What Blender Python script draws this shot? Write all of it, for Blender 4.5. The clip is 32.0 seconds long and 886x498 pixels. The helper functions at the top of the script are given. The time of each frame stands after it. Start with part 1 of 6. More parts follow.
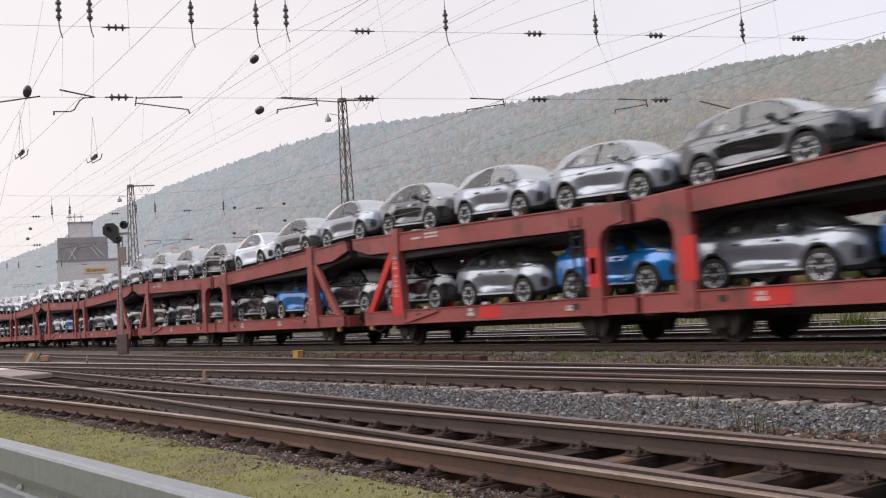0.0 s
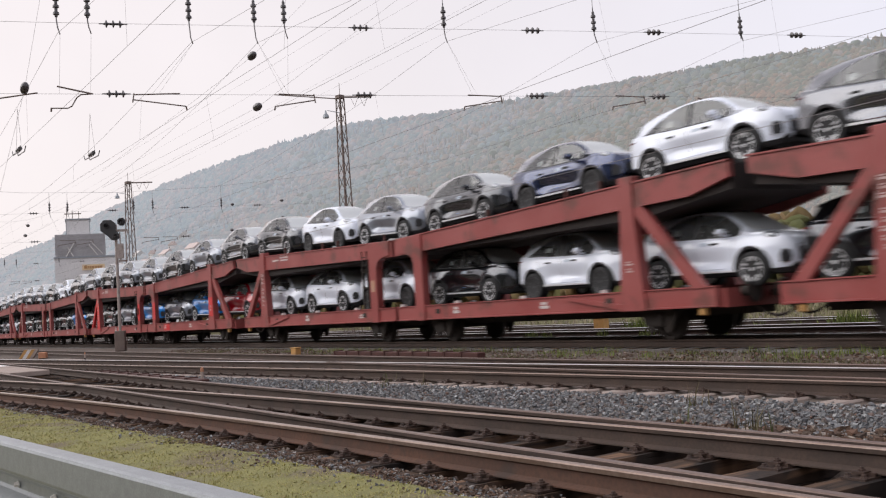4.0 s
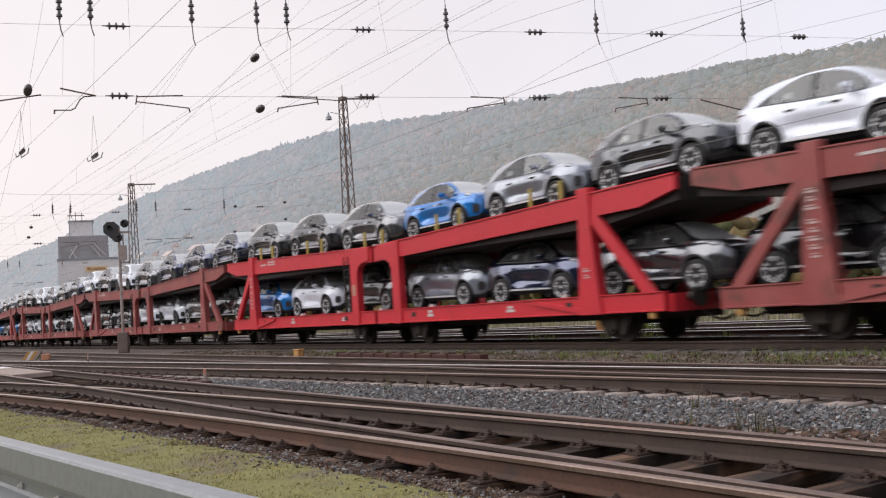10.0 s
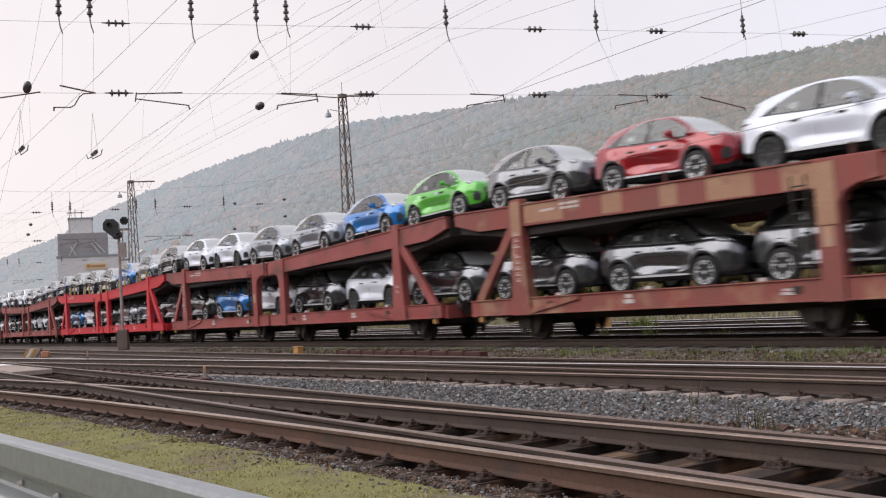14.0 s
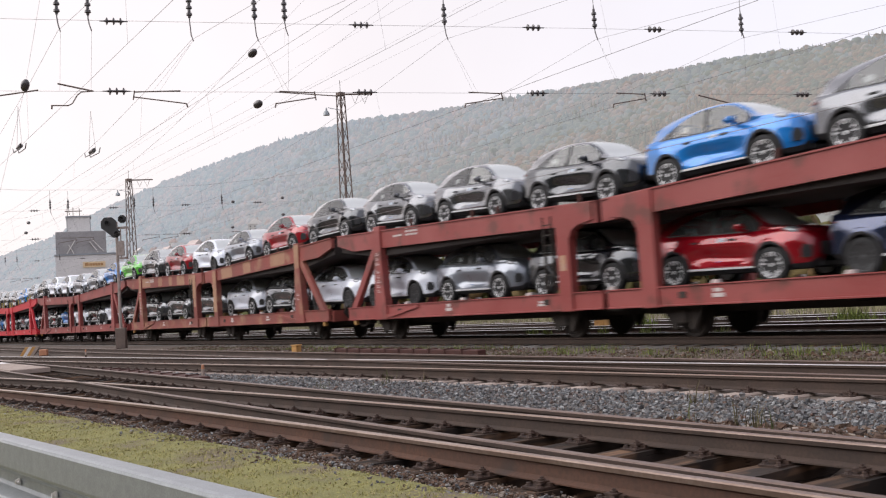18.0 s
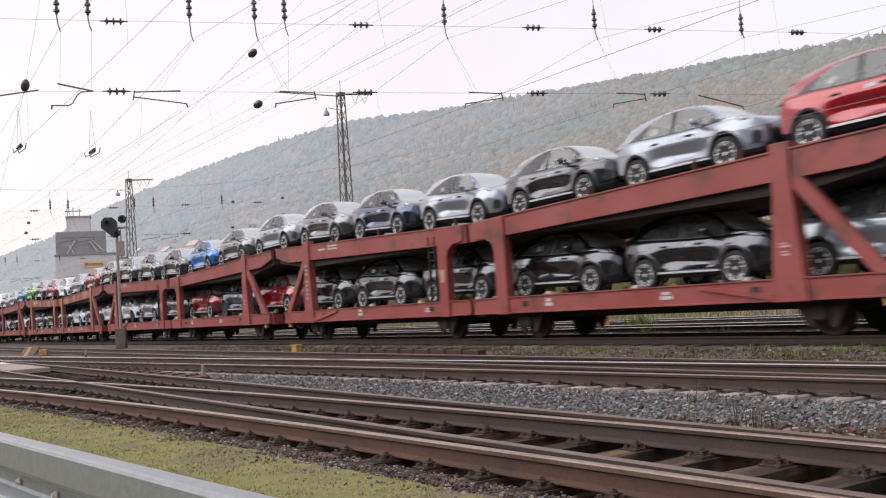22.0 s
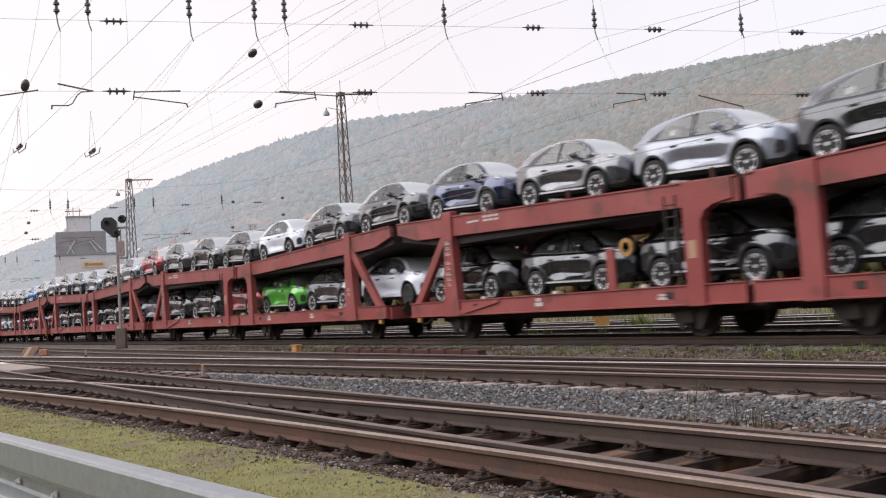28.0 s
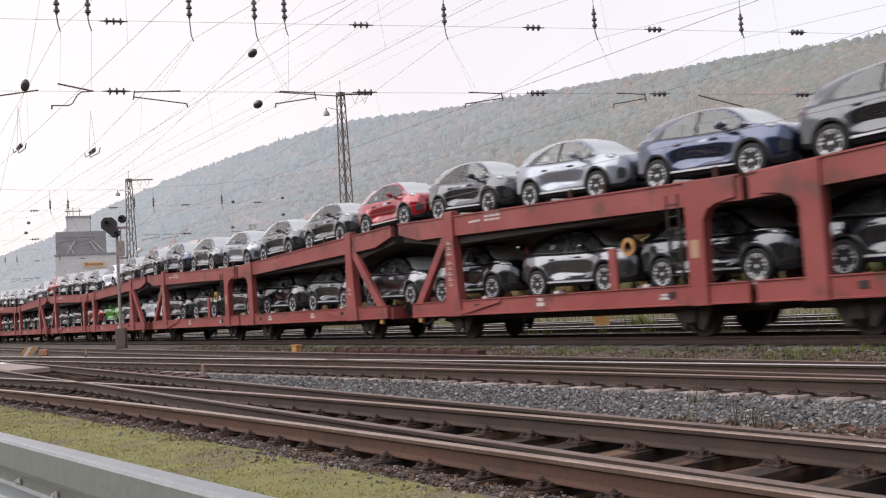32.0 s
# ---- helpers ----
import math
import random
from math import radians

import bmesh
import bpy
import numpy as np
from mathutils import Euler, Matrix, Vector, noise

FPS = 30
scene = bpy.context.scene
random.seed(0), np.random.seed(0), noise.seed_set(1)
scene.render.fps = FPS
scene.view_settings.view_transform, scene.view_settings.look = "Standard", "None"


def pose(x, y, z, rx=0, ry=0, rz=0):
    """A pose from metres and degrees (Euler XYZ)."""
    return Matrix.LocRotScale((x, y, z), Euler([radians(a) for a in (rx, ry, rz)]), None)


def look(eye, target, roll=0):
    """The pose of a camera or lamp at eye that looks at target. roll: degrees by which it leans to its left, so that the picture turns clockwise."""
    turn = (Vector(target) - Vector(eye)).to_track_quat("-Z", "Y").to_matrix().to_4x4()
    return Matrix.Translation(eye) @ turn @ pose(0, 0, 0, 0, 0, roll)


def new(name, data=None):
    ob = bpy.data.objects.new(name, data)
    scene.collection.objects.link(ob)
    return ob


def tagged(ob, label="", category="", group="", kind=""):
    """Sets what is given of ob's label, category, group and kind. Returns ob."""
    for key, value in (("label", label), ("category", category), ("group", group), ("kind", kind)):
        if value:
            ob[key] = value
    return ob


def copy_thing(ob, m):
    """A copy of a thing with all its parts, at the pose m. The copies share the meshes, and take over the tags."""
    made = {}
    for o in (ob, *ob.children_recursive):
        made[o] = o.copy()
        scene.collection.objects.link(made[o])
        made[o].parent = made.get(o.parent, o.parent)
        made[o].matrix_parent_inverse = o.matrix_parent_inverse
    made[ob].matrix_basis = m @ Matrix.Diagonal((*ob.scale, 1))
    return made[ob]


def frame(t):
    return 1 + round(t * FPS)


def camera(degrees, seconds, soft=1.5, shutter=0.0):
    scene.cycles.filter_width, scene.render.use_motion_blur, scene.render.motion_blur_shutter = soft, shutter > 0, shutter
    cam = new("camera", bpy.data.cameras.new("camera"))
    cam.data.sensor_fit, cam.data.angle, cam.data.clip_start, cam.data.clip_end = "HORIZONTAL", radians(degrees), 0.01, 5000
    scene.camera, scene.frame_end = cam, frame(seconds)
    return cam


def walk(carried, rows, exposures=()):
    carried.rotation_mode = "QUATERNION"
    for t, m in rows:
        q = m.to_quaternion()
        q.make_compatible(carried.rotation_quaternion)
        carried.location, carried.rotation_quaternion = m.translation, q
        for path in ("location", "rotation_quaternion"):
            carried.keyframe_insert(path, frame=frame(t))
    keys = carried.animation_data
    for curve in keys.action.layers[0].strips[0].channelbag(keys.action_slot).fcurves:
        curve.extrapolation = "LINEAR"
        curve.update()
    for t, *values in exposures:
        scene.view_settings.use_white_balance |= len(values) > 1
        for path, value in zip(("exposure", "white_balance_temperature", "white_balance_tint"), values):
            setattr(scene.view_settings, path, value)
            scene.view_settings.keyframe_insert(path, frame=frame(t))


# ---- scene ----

# ---- camera ----
EYE = Vector((0.0, 0.0, 1.0212))
YAW, PITCH, ROLL, FOCAL = -1.0056, 0.05525, -3.64, 1760.4


def aim(dx, dy):
    """The camera's pose, turned by a small drift (in the unit of FOCAL)."""
    yaw, pitch = YAW - dx / FOCAL, PITCH + dy / FOCAL
    d = Vector((math.sin(yaw) * math.cos(pitch), math.cos(yaw) * math.cos(pitch), math.sin(pitch)))
    return look(EYE, EYE + d * 10.0, ROLL)


DRIFT = [(0.0, 2.0, 10.4), (1.0, 2.0, 10.3), (2.0, 2.7, 10.3), (2.5, 2.3, 9.6), (3.0, 0.0, 6.3), (3.5, -1.5, 4.6), (5.5, 0.0, 5.7), (6.0, 0.8, 6.1),
         (7.0, 2.3, 6.1), (8.0, 1.8, 5.8), (9.0, 3.1, 6.6), (10.0, 3.2, 8.0), (11.0, 3.4, 7.9), (12.0, 3.4, 8.7), (13.0, 4.2, 9.2), (13.5, 3.9, 7.7),
         (14.0, 2.9, 3.1), (14.5, 1.5, 0.0), (16.5, 0.0, -1.5), (17.5, 0.0, 0.0), (20.0, 0.0, 0.0), (28.0, 0.0, 0.0), (32.0, 0.0, 0.0)]
cam = camera(48.01, 32.0, 1.2, 0.62)
walk(cam, [(t, aim(dx, dy)) for t, dx, dy in DRIFT], [(0.0, 0.0), (17.0, 0.0), (17.9, 0.14), (32.0, 0.14)])

# ---- world, sun, exposure ----
SUN_EL, SUN_AZ = radians(38), radians(205)
world = bpy.data.worlds.new("overcast_sky")
scene.world = world
world.use_nodes = True
wn, wl = world.node_tree.nodes, world.node_tree.links
wn.clear()
sky = wn.new("ShaderNodeTexSky")
sky.sky_type, sky.sun_disc = "NISHITA", False
sky.sun_elevation, sky.sun_rotation = SUN_EL, SUN_AZ
sky.air_density, sky.dust_density = 1.0, 4.0
veil = wn.new("ShaderNodeMix")
veil.data_type = "RGBA"
veil.inputs[0].default_value = 0.86
# the overcast is warmer towards the low sun at the valley's end, cooler away from it
wtc, wsep, wramp, wtone = wn.new("ShaderNodeTexCoord"), wn.new("ShaderNodeSeparateXYZ"), wn.new("ShaderNodeMapRange"), wn.new("ShaderNodeMix")
wl.new(wtc.outputs["Generated"], wsep.inputs[0])
wl.new(wsep.outputs[0], wramp.inputs[0])
wramp.inputs[1].default_value, wramp.inputs[2].default_value = -1.0, -0.45
wtone.data_type = "RGBA"
wtone.inputs[6].default_value, wtone.inputs[7].default_value = (10.4, 9.5, 9.45, 1), (9.3, 9.15, 10.2, 1)
wl.new(wramp.outputs[0], wtone.inputs[0])
cloud, soft, shaded = wn.new("ShaderNodeTexNoise"), wn.new("ShaderNodeMapRange"), wn.new("ShaderNodeVectorMath")
cloud.inputs["Scale"].default_value, cloud.inputs["Detail"].default_value = 2.6, 5.0
wl.new(wtc.outputs["Generated"], cloud.inputs["Vector"])
wl.new(cloud.outputs["Fac"], soft.inputs[0])
soft.inputs[1].default_value, soft.inputs[2].default_value, soft.inputs[3].default_value, soft.inputs[4].default_value = 0.35, 0.65, 0.99, 1.07
shaded.operation = "SCALE"
wl.new(wtone.outputs[2], shaded.inputs[0])
wl.new(soft.outputs[0], shaded.inputs[3])
wl.new(shaded.outputs[0], veil.inputs[7])
wl.new(sky.outputs[0], veil.inputs[6])
back = wn.new("ShaderNodeBackground")
back.inputs[1].default_value = 0.1
wl.new(veil.outputs[2], back.inputs[0])
wout = wn.new("ShaderNodeOutputWorld")
wl.new(back.outputs[0], wout.inputs[0])
sun = new("sun", bpy.data.lights.new("sun", "SUN"))
sun.data.energy, sun.data.angle, sun.data.color = 2.05, radians(70), (1.0, 0.97, 0.95)
sun.matrix_world = look((0, 0, 50), Vector((0, 0, 50)) - Vector((math.sin(SUN_AZ) * math.cos(SUN_EL), math.cos(SUN_AZ) * math.cos(SUN_EL), math.sin(SUN_EL))))

# ---- materials ----


def mat(name, color, rough=0.6, metal=0.0, second=None, scale=6.0, amount=0.5, fine=60.0, bump=0.0, stain=None, stain_scale=1.2, stain_cover=0.5, coat=0.0, rnd=0.0, spec=0.5):
    """A surface with grain at a fine and a coarse scale, optional stains of another colour, relief and per-object variation."""
    m = bpy.data.materials.new(name)
    m.use_nodes = True
    n, l = m.node_tree.nodes, m.node_tree.links
    b = n["Principled BSDF"]
    b.inputs["Roughness"].default_value, b.inputs["Metallic"].default_value = rough, metal
    b.inputs["Coat Weight"].default_value, b.inputs["Coat Roughness"].default_value = coat, 0.05
    b.inputs["Specular IOR Level"].default_value = spec
    if coat == 1.0:
        b.inputs["Coat IOR"].default_value, b.inputs["Coat Roughness"].default_value = 1.72, 0.03
    tc = n.new("ShaderNodeTexCoord")
    co = tc.outputs["Object"]

    def noise_of(s, detail=4.0):
        t = n.new("ShaderNodeTexNoise")
        t.inputs["Scale"].default_value, t.inputs["Detail"].default_value = s, detail
        l.new(co, t.inputs["Vector"])
        return t.outputs["Fac"]

    def mixed(fac, a, c):
        x = n.new("ShaderNodeMix")
        x.data_type = "RGBA"
        l.new(fac, x.inputs[0])
        for k, v in ((6, a), (7, c)):
            if isinstance(v, tuple):
                x.inputs[k].default_value = (*v, 1)
            else:
                l.new(v, x.inputs[k])
        return x.outputs[2]

    def ramp(fac, lo, hi, top=1.0):
        r = n.new("ShaderNodeMapRange")
        r.inputs[1].default_value, r.inputs[2].default_value, r.inputs[4].default_value = lo, hi, top
        l.new(fac, r.inputs[0])
        return r.outputs[0]

    second = second or tuple(c * 0.72 for c in color)
    out = mixed(ramp(noise_of(scale), 0.35, 0.65, amount), color, second)
    out = mixed(ramp(noise_of(fine), 0.4, 0.62, amount * 0.6), out, tuple(c * 0.8 for c in second))
    if stain:
        out = mixed(ramp(noise_of(stain_scale, 6.0), stain_cover, stain_cover + 0.12, 0.85), out, stain)
    if rnd:
        oi = n.new("ShaderNodeObjectInfo")
        hs = n.new("ShaderNodeHueSaturation")
        l.new(ramp(oi.outputs["Random"], 0.0, 1.0, 2 * rnd), hs.inputs["Value"])
        add = n.new("ShaderNodeMath")
        l.new(hs.inputs["Value"].links[0].from_socket, add.inputs[0])
        add.inputs[1].default_value = 1.0 - rnd
        l.new(add.outputs[0], hs.inputs["Value"])
        l.new(out, hs.inputs["Color"])
        out = hs.outputs[0]
    l.new(out, b.inputs["Base Color"])
    if bump:
        bp = n.new("ShaderNodeBump")
        bp.inputs["Strength"].default_value, bp.inputs["Distance"].default_value = 0.6, bump
        l.new(noise_of(fine, 5.0), bp.inputs["Height"])
        l.new(bp.outputs[0], b.inputs["Normal"])
    return m


def island(name, stops, rough=0.9, bump=0.0, fine=30.0, value=0.25, patch=0.0):
    """A surface whose colour changes from piece to piece of one joined mesh."""
    m = bpy.data.materials.new(name)
    m.use_nodes = True
    n, l = m.node_tree.nodes, m.node_tree.links
    b = n["Principled BSDF"]
    b.inputs["Roughness"].default_value = rough
    b.inputs["Specular IOR Level"].default_value = 0.25
    g = n.new("ShaderNodeNewGeometry")
    r = n.new("ShaderNodeValToRGB")
    e = r.color_ramp.elements
    for i, c in enumerate(stops):
        if i > 1:
            e.new(0.5)
    for i, c in enumerate(stops):
        e[i].position, e[i].color = i / (len(stops) - 1), (*c, 1)
    tc, t = n.new("ShaderNodeTexCoord"), n.new("ShaderNodeTexNoise")
    if patch:
        # stands of one kind: the colour follows a broad noise, with some spread from piece to piece
        big, wide, blend = n.new("ShaderNodeTexNoise"), n.new("ShaderNodeMapRange"), n.new("ShaderNodeMath")
        big.inputs["Scale"].default_value, big.inputs["Detail"].default_value = patch, 5.0
        l.new(tc.outputs["Object"], big.inputs["Vector"])
        l.new(big.outputs["Fac"], wide.inputs[0])
        wide.inputs[1].default_value, wide.inputs[2].default_value, wide.inputs[4].default_value = 0.3, 0.7, 0.65
        blend.operation = "MULTIPLY_ADD"
        l.new(g.outputs["Random Per Island"], blend.inputs[0])
        blend.inputs[1].default_value = 0.35
        l.new(wide.outputs[0], blend.inputs[2])
        l.new(blend.outputs[0], r.inputs[0])
    else:
        l.new(g.outputs["Random Per Island"], r.inputs[0])
    t.inputs["Scale"].default_value, t.inputs["Detail"].default_value = fine, 4.0
    l.new(tc.outputs["Object"], t.inputs["Vector"])
    mr = n.new("ShaderNodeMapRange")
    mr.inputs[1].default_value, mr.inputs[2].default_value = 0.3, 0.7
    mr.inputs[3].default_value, mr.inputs[4].default_value = 1 - value, 1 + value
    l.new(t.outputs["Fac"], mr.inputs[0])
    hs = n.new("ShaderNodeHueSaturation")
    l.new(mr.outputs[0], hs.inputs["Value"])
    l.new(r.outputs[0], hs.inputs["Color"])
    l.new(hs.outputs[0], b.inputs["Base Color"])
    if bump:
        bp = n.new("ShaderNodeBump")
        bp.inputs["Distance"].default_value = bump
        l.new(t.outputs["Fac"], bp.inputs["Height"])
        l.new(bp.outputs[0], b.inputs["Normal"])
    return m


def glass_mat(name, tint, gloss=0.03, ior=1.75, film=0.0):
    """A thin pane: what lies behind shows through the tint, the sky mirrors in it."""
    m = bpy.data.materials.new(name)
    m.use_nodes = True
    n, l = m.node_tree.nodes, m.node_tree.links
    n.remove(n["Principled BSDF"])
    clear, shine, fres, mix = n.new("ShaderNodeBsdfTransparent"), n.new("ShaderNodeBsdfGlossy"), n.new("ShaderNodeFresnel"), n.new("ShaderNodeMixShader")
    clear.inputs["Color"].default_value = (*tint, 1)
    shine.inputs["Roughness"].default_value = gloss
    fres.inputs["IOR"].default_value = ior
    l.new(fres.outputs[0], mix.inputs[0])
    l.new(clear.outputs[0], mix.inputs[1])
    l.new(shine.outputs[0], mix.inputs[2])
    out = mix.outputs[0]
    # film mixes in diffuse white, a painted stand-in for the sky's reflection
    if film:
        sky_sheen, over = n.new("ShaderNodeBsdfDiffuse"), n.new("ShaderNodeMixShader")
        sky_sheen.inputs["Color"].default_value = (0.78, 0.8, 0.8, 1)
        over.inputs[0].default_value = film
        l.new(out, over.inputs[1])
        l.new(sky_sheen.outputs[0], over.inputs[2])
        out = over.outputs[0]
    l.new(out, n["Material Output"].inputs[0])
    return m


def timber(name):
    """Old oak: long grain and dark cracks along y, from beam to beam lighter or darker."""
    m = bpy.data.materials.new(name)
    m.use_nodes = True
    n, l = m.node_tree.nodes, m.node_tree.links
    b = n["Principled BSDF"]
    b.inputs["Roughness"].default_value, b.inputs["Specular IOR Level"].default_value = 0.85, 0.25
    tc, info, shift = n.new("ShaderNodeTexCoord"), n.new("ShaderNodeObjectInfo"), n.new("ShaderNodeVectorMath")
    l.new(tc.outputs["Object"], shift.inputs[0])
    l.new(info.outputs["Location"], shift.inputs[1])

    def grain(sx, sy, lo, hi, detail):
        mp, t, r = n.new("ShaderNodeMapping"), n.new("ShaderNodeTexNoise"), n.new("ShaderNodeMapRange")
        mp.inputs["Scale"].default_value = (sx, sy, sx)
        l.new(shift.outputs[0], mp.inputs[0])
        l.new(mp.outputs[0], t.inputs["Vector"])
        t.inputs["Scale"].default_value, t.inputs["Detail"].default_value = 1.0, detail
        l.new(t.outputs["Fac"], r.inputs[0])
        r.inputs[1].default_value, r.inputs[2].default_value = lo, hi
        return r.outputs[0]

    def over(fac, a, c):
        x = n.new("ShaderNodeMix")
        x.data_type = "RGBA"
        l.new(fac, x.inputs[0])
        if isinstance(a, tuple):
            x.inputs[6].default_value = (*a, 1)
        else:
            l.new(a, x.inputs[6])
        x.inputs[7].default_value = (*c, 1)
        return x.outputs[2]

    out = over(grain(16, 1.2, 0.4, 0.6, 5), (0.14, 0.08, 0.048), (0.036, 0.023, 0.016))
    out = over(grain(3, 2.2, 0.5, 0.62, 3), out, (0.028, 0.021, 0.018))
    crack = grain(60, 2.0, 0.6, 0.68, 3)
    out = over(crack, out, (0.018, 0.013, 0.011))
    hs, vr = n.new("ShaderNodeHueSaturation"), n.new("ShaderNodeMapRange")
    l.new(info.outputs["Random"], vr.inputs[0])
    vr.inputs[3].default_value, vr.inputs[4].default_value = 0.5, 1.35
    l.new(vr.outputs[0], hs.inputs["Value"])
    l.new(out, hs.inputs["Color"])
    l.new(hs.outputs[0], b.inputs["Base Color"])
    bp = n.new("ShaderNodeBump")
    bp.inputs["Distance"].default_value, bp.inputs["Strength"].default_value = 0.01, 0.7
    bp.invert = True
    l.new(crack, bp.inputs["Height"])
    l.new(bp.outputs[0], b.inputs["Normal"])
    return m


M = {}
M["wagon"] = mat("oxide_red_paint", (0.268, 0.05, 0.045), 0.42, 0, (0.36, 0.1, 0.092), 0.6, 0.75, 18, 0.003, (0.15, 0.055, 0.045), 1.6, 0.55)
M["wagon_faded"] = mat("faded_red_paint", (0.3, 0.062, 0.05), 0.6, 0, (0.21, 0.075, 0.06), 1.1, 0.7, 25, 0.003, (0.36, 0.2, 0.12), 0.9, 0.55)
M["wagon_red"] = mat("fresh_red_paint", (0.62, 0.03, 0.045), 0.42, 0, (0.52, 0.025, 0.035), 1.3, 0.6, 25, 0.001, (0.3, 0.03, 0.03), 2.8, 0.66)
M["patch_red"] = mat("signal_red_patch", (0.65, 0.03, 0.03), 0.45, 0, (0.5, 0.03, 0.03), 3, 0.6, 40)
M["dark"] = mat("grimy_running_gear", (0.034, 0.028, 0.025), 0.8, 0.1, (0.05, 0.036, 0.028), 4, 0.6, 40, 0.004)
M["deckplate"] = mat("worn_deck_plate", (0.028, 0.023, 0.022), 0.85, 0.1, (0.042, 0.03, 0.027), 3, 0.6, 30)
M["tan_patch"] = mat("bleached_tan_primer", (0.42, 0.25, 0.15), 0.65, 0, (0.36, 0.17, 0.11), 1.4, 0.7, 20, 0.002, (0.28, 0.1, 0.08), 2.2, 0.6)
M["white_mark"] = mat("white_stencil", (0.68, 0.63, 0.61), 0.6, 0, (0.45, 0.36, 0.34), 12, 0.6, 60)
M["cover"] = mat("red_brown_steel_cover", (0.075, 0.024, 0.018), 0.85, 0, (0.045, 0.018, 0.014), 5, 0.7, 50, 0.002)
M["sticker"] = mat("blue_sticker", (0.04, 0.13, 0.36), 0.5, 0, (0.1, 0.2, 0.45), 20, 0.4, 90)
M["plate"] = mat("faded_orange_label", (0.5, 0.26, 0.12), 0.6, 0, (0.42, 0.3, 0.26), 9, 0.8, 40)
M["sign"] = mat("pale_yellow_sign", (0.75, 0.58, 0.36), 0.6, 0, (0.7, 0.52, 0.32), 0.5, 0.4, 4)
M["sign_letter"] = mat("ochre_sign_letters", (0.42, 0.22, 0.08), 0.6, 0, (0.36, 0.2, 0.09), 0.5, 0.4, 4)
M["faded_mark"] = mat("faded_stencil", (0.62, 0.48, 0.46), 0.6, 0, (0.45, 0.28, 0.26), 14, 0.7, 60)
M["yellow"] = mat("yellow_paint", (0.55, 0.3, 0.09), 0.55, 0, (0.4, 0.21, 0.08), 6, 0.6, 40, 0, (0.2, 0.12, 0.05), 7, 0.6)
M["strap"] = mat("yellow_webbing", (0.5, 0.4, 0.09), 0.8, 0, (0.36, 0.3, 0.09), 9, 0.5, 120)
M["tyre"] = mat("tyre_rubber", (0.028, 0.028, 0.029), 0.8, 0, None, 10, 0.3, 120)
M["rim"] = mat("alloy_rim", (0.86, 0.87, 0.89), 0.32, 0.35, (0.7, 0.7, 0.72), 20, 0.3, 120)
M["rim_dark"] = mat("dark_alloy_rim", (0.1, 0.1, 0.105), 0.3, 0.6, None, 20, 0.3, 120)
M["plastic"] = mat("black_plastic", (0.026, 0.026, 0.028), 0.5, 0, (0.036, 0.036, 0.039), 20, 0.4, 150)
M["cabin"] = mat("dark_cabin_lining", (0.04, 0.04, 0.043), 0.8)
M["lamp"] = mat("clear_lamp_lens", (0.34, 0.36, 0.39), 0.15, 0.4, (0.2, 0.21, 0.23), 30, 0.4, 90, coat=1.0)
M["tail"] = mat("red_lamp_lens", (0.14, 0.008, 0.01), 0.15, 0, None, 20, 0.3, 90, coat=1.0)
M["trim"] = mat("satin_silver_trim", (0.7, 0.71, 0.72), 0.3, 0.3, (0.6, 0.6, 0.62), 20, 0.3, 90)
M["film"] = mat("pale_protective_film", (0.5, 0.57, 0.66), 0.35, 0, (0.4, 0.46, 0.55), 14, 0.5, 60)
M["headliner"] = mat("pale_headliner_felt", (0.7, 0.7, 0.69), 0.9, 0, None, 9, 0.2, 90)
M["paper"] = mat("white_paper_sheet", (0.8, 0.8, 0.8), 0.8, 0, None, 20, 0.15, 90)
M["glass"] = glass_mat("tinted_car_glass", (0.93, 0.97, 0.97), 0.02, 1.9, 0.06)
# the high film value paints the bright sky reflection onto the windscreen
M["windscreen"] = glass_mat("pale_sheen_windscreen_glass", (0.6, 0.68, 0.68), 0.05, 2.4, 0.62)
PAINT = {}
for key, word, c, metal in (("W", "white", (0.78, 0.825, 0.92), 0.0), ("S", "silver", (0.27, 0.295, 0.345), 0.6), ("G", "grey", (0.135, 0.14, 0.156), 0.9),
                            ("D", "dark grey", (0.042, 0.046, 0.055), 0.9), ("N", "navy blue", (0.024, 0.036, 0.09), 0.85), ("B", "bright blue", (0.006, 0.175, 0.54), 0.4),
                            ("R", "red", (0.3, 0.002, 0.011), 0.35), ("V", "bright green", (0.1, 0.48, 0.045), 0.2)):
    PAINT[key] = (word, mat(word.replace(" ", "_") + "_car_paint", c, 0.3 if metal < 0.8 else 0.24, metal, tuple(x * 0.94 for x in c), 2, 0.2, 200, coat=1.0, spec=0.15))
M["rail"] = mat("dark_rusty_rail_web", (0.075, 0.047, 0.035), 0.8, 0.0, (0.042, 0.029, 0.023), 3, 0.7, 40, 0.002)
M["rail_orange"] = mat("orange_rust_rail_web", (0.115, 0.052, 0.03), 0.75, 0.0, (0.065, 0.034, 0.023), 2.2, 0.8, 35, 0.003, (0.05, 0.032, 0.025), 3.0, 0.58)
M["railhead"] = mat("worn_rail_head", (0.42, 0.32, 0.265), 0.32, 0.7, (0.25, 0.165, 0.12), 1.6, 0.6, 30)
M["railshine"] = mat("polished_rail_head", (0.75, 0.73, 0.72), 0.3, 0.9, (0.55, 0.5, 0.47), 1.5, 0.4, 30)
M["railold"] = mat("rusted_rail_head", (0.2, 0.14, 0.115), 0.45, 0.45, (0.12, 0.08, 0.065), 2, 0.6, 30)
M["sleeper"] = timber("weathered_oak_sleeper")
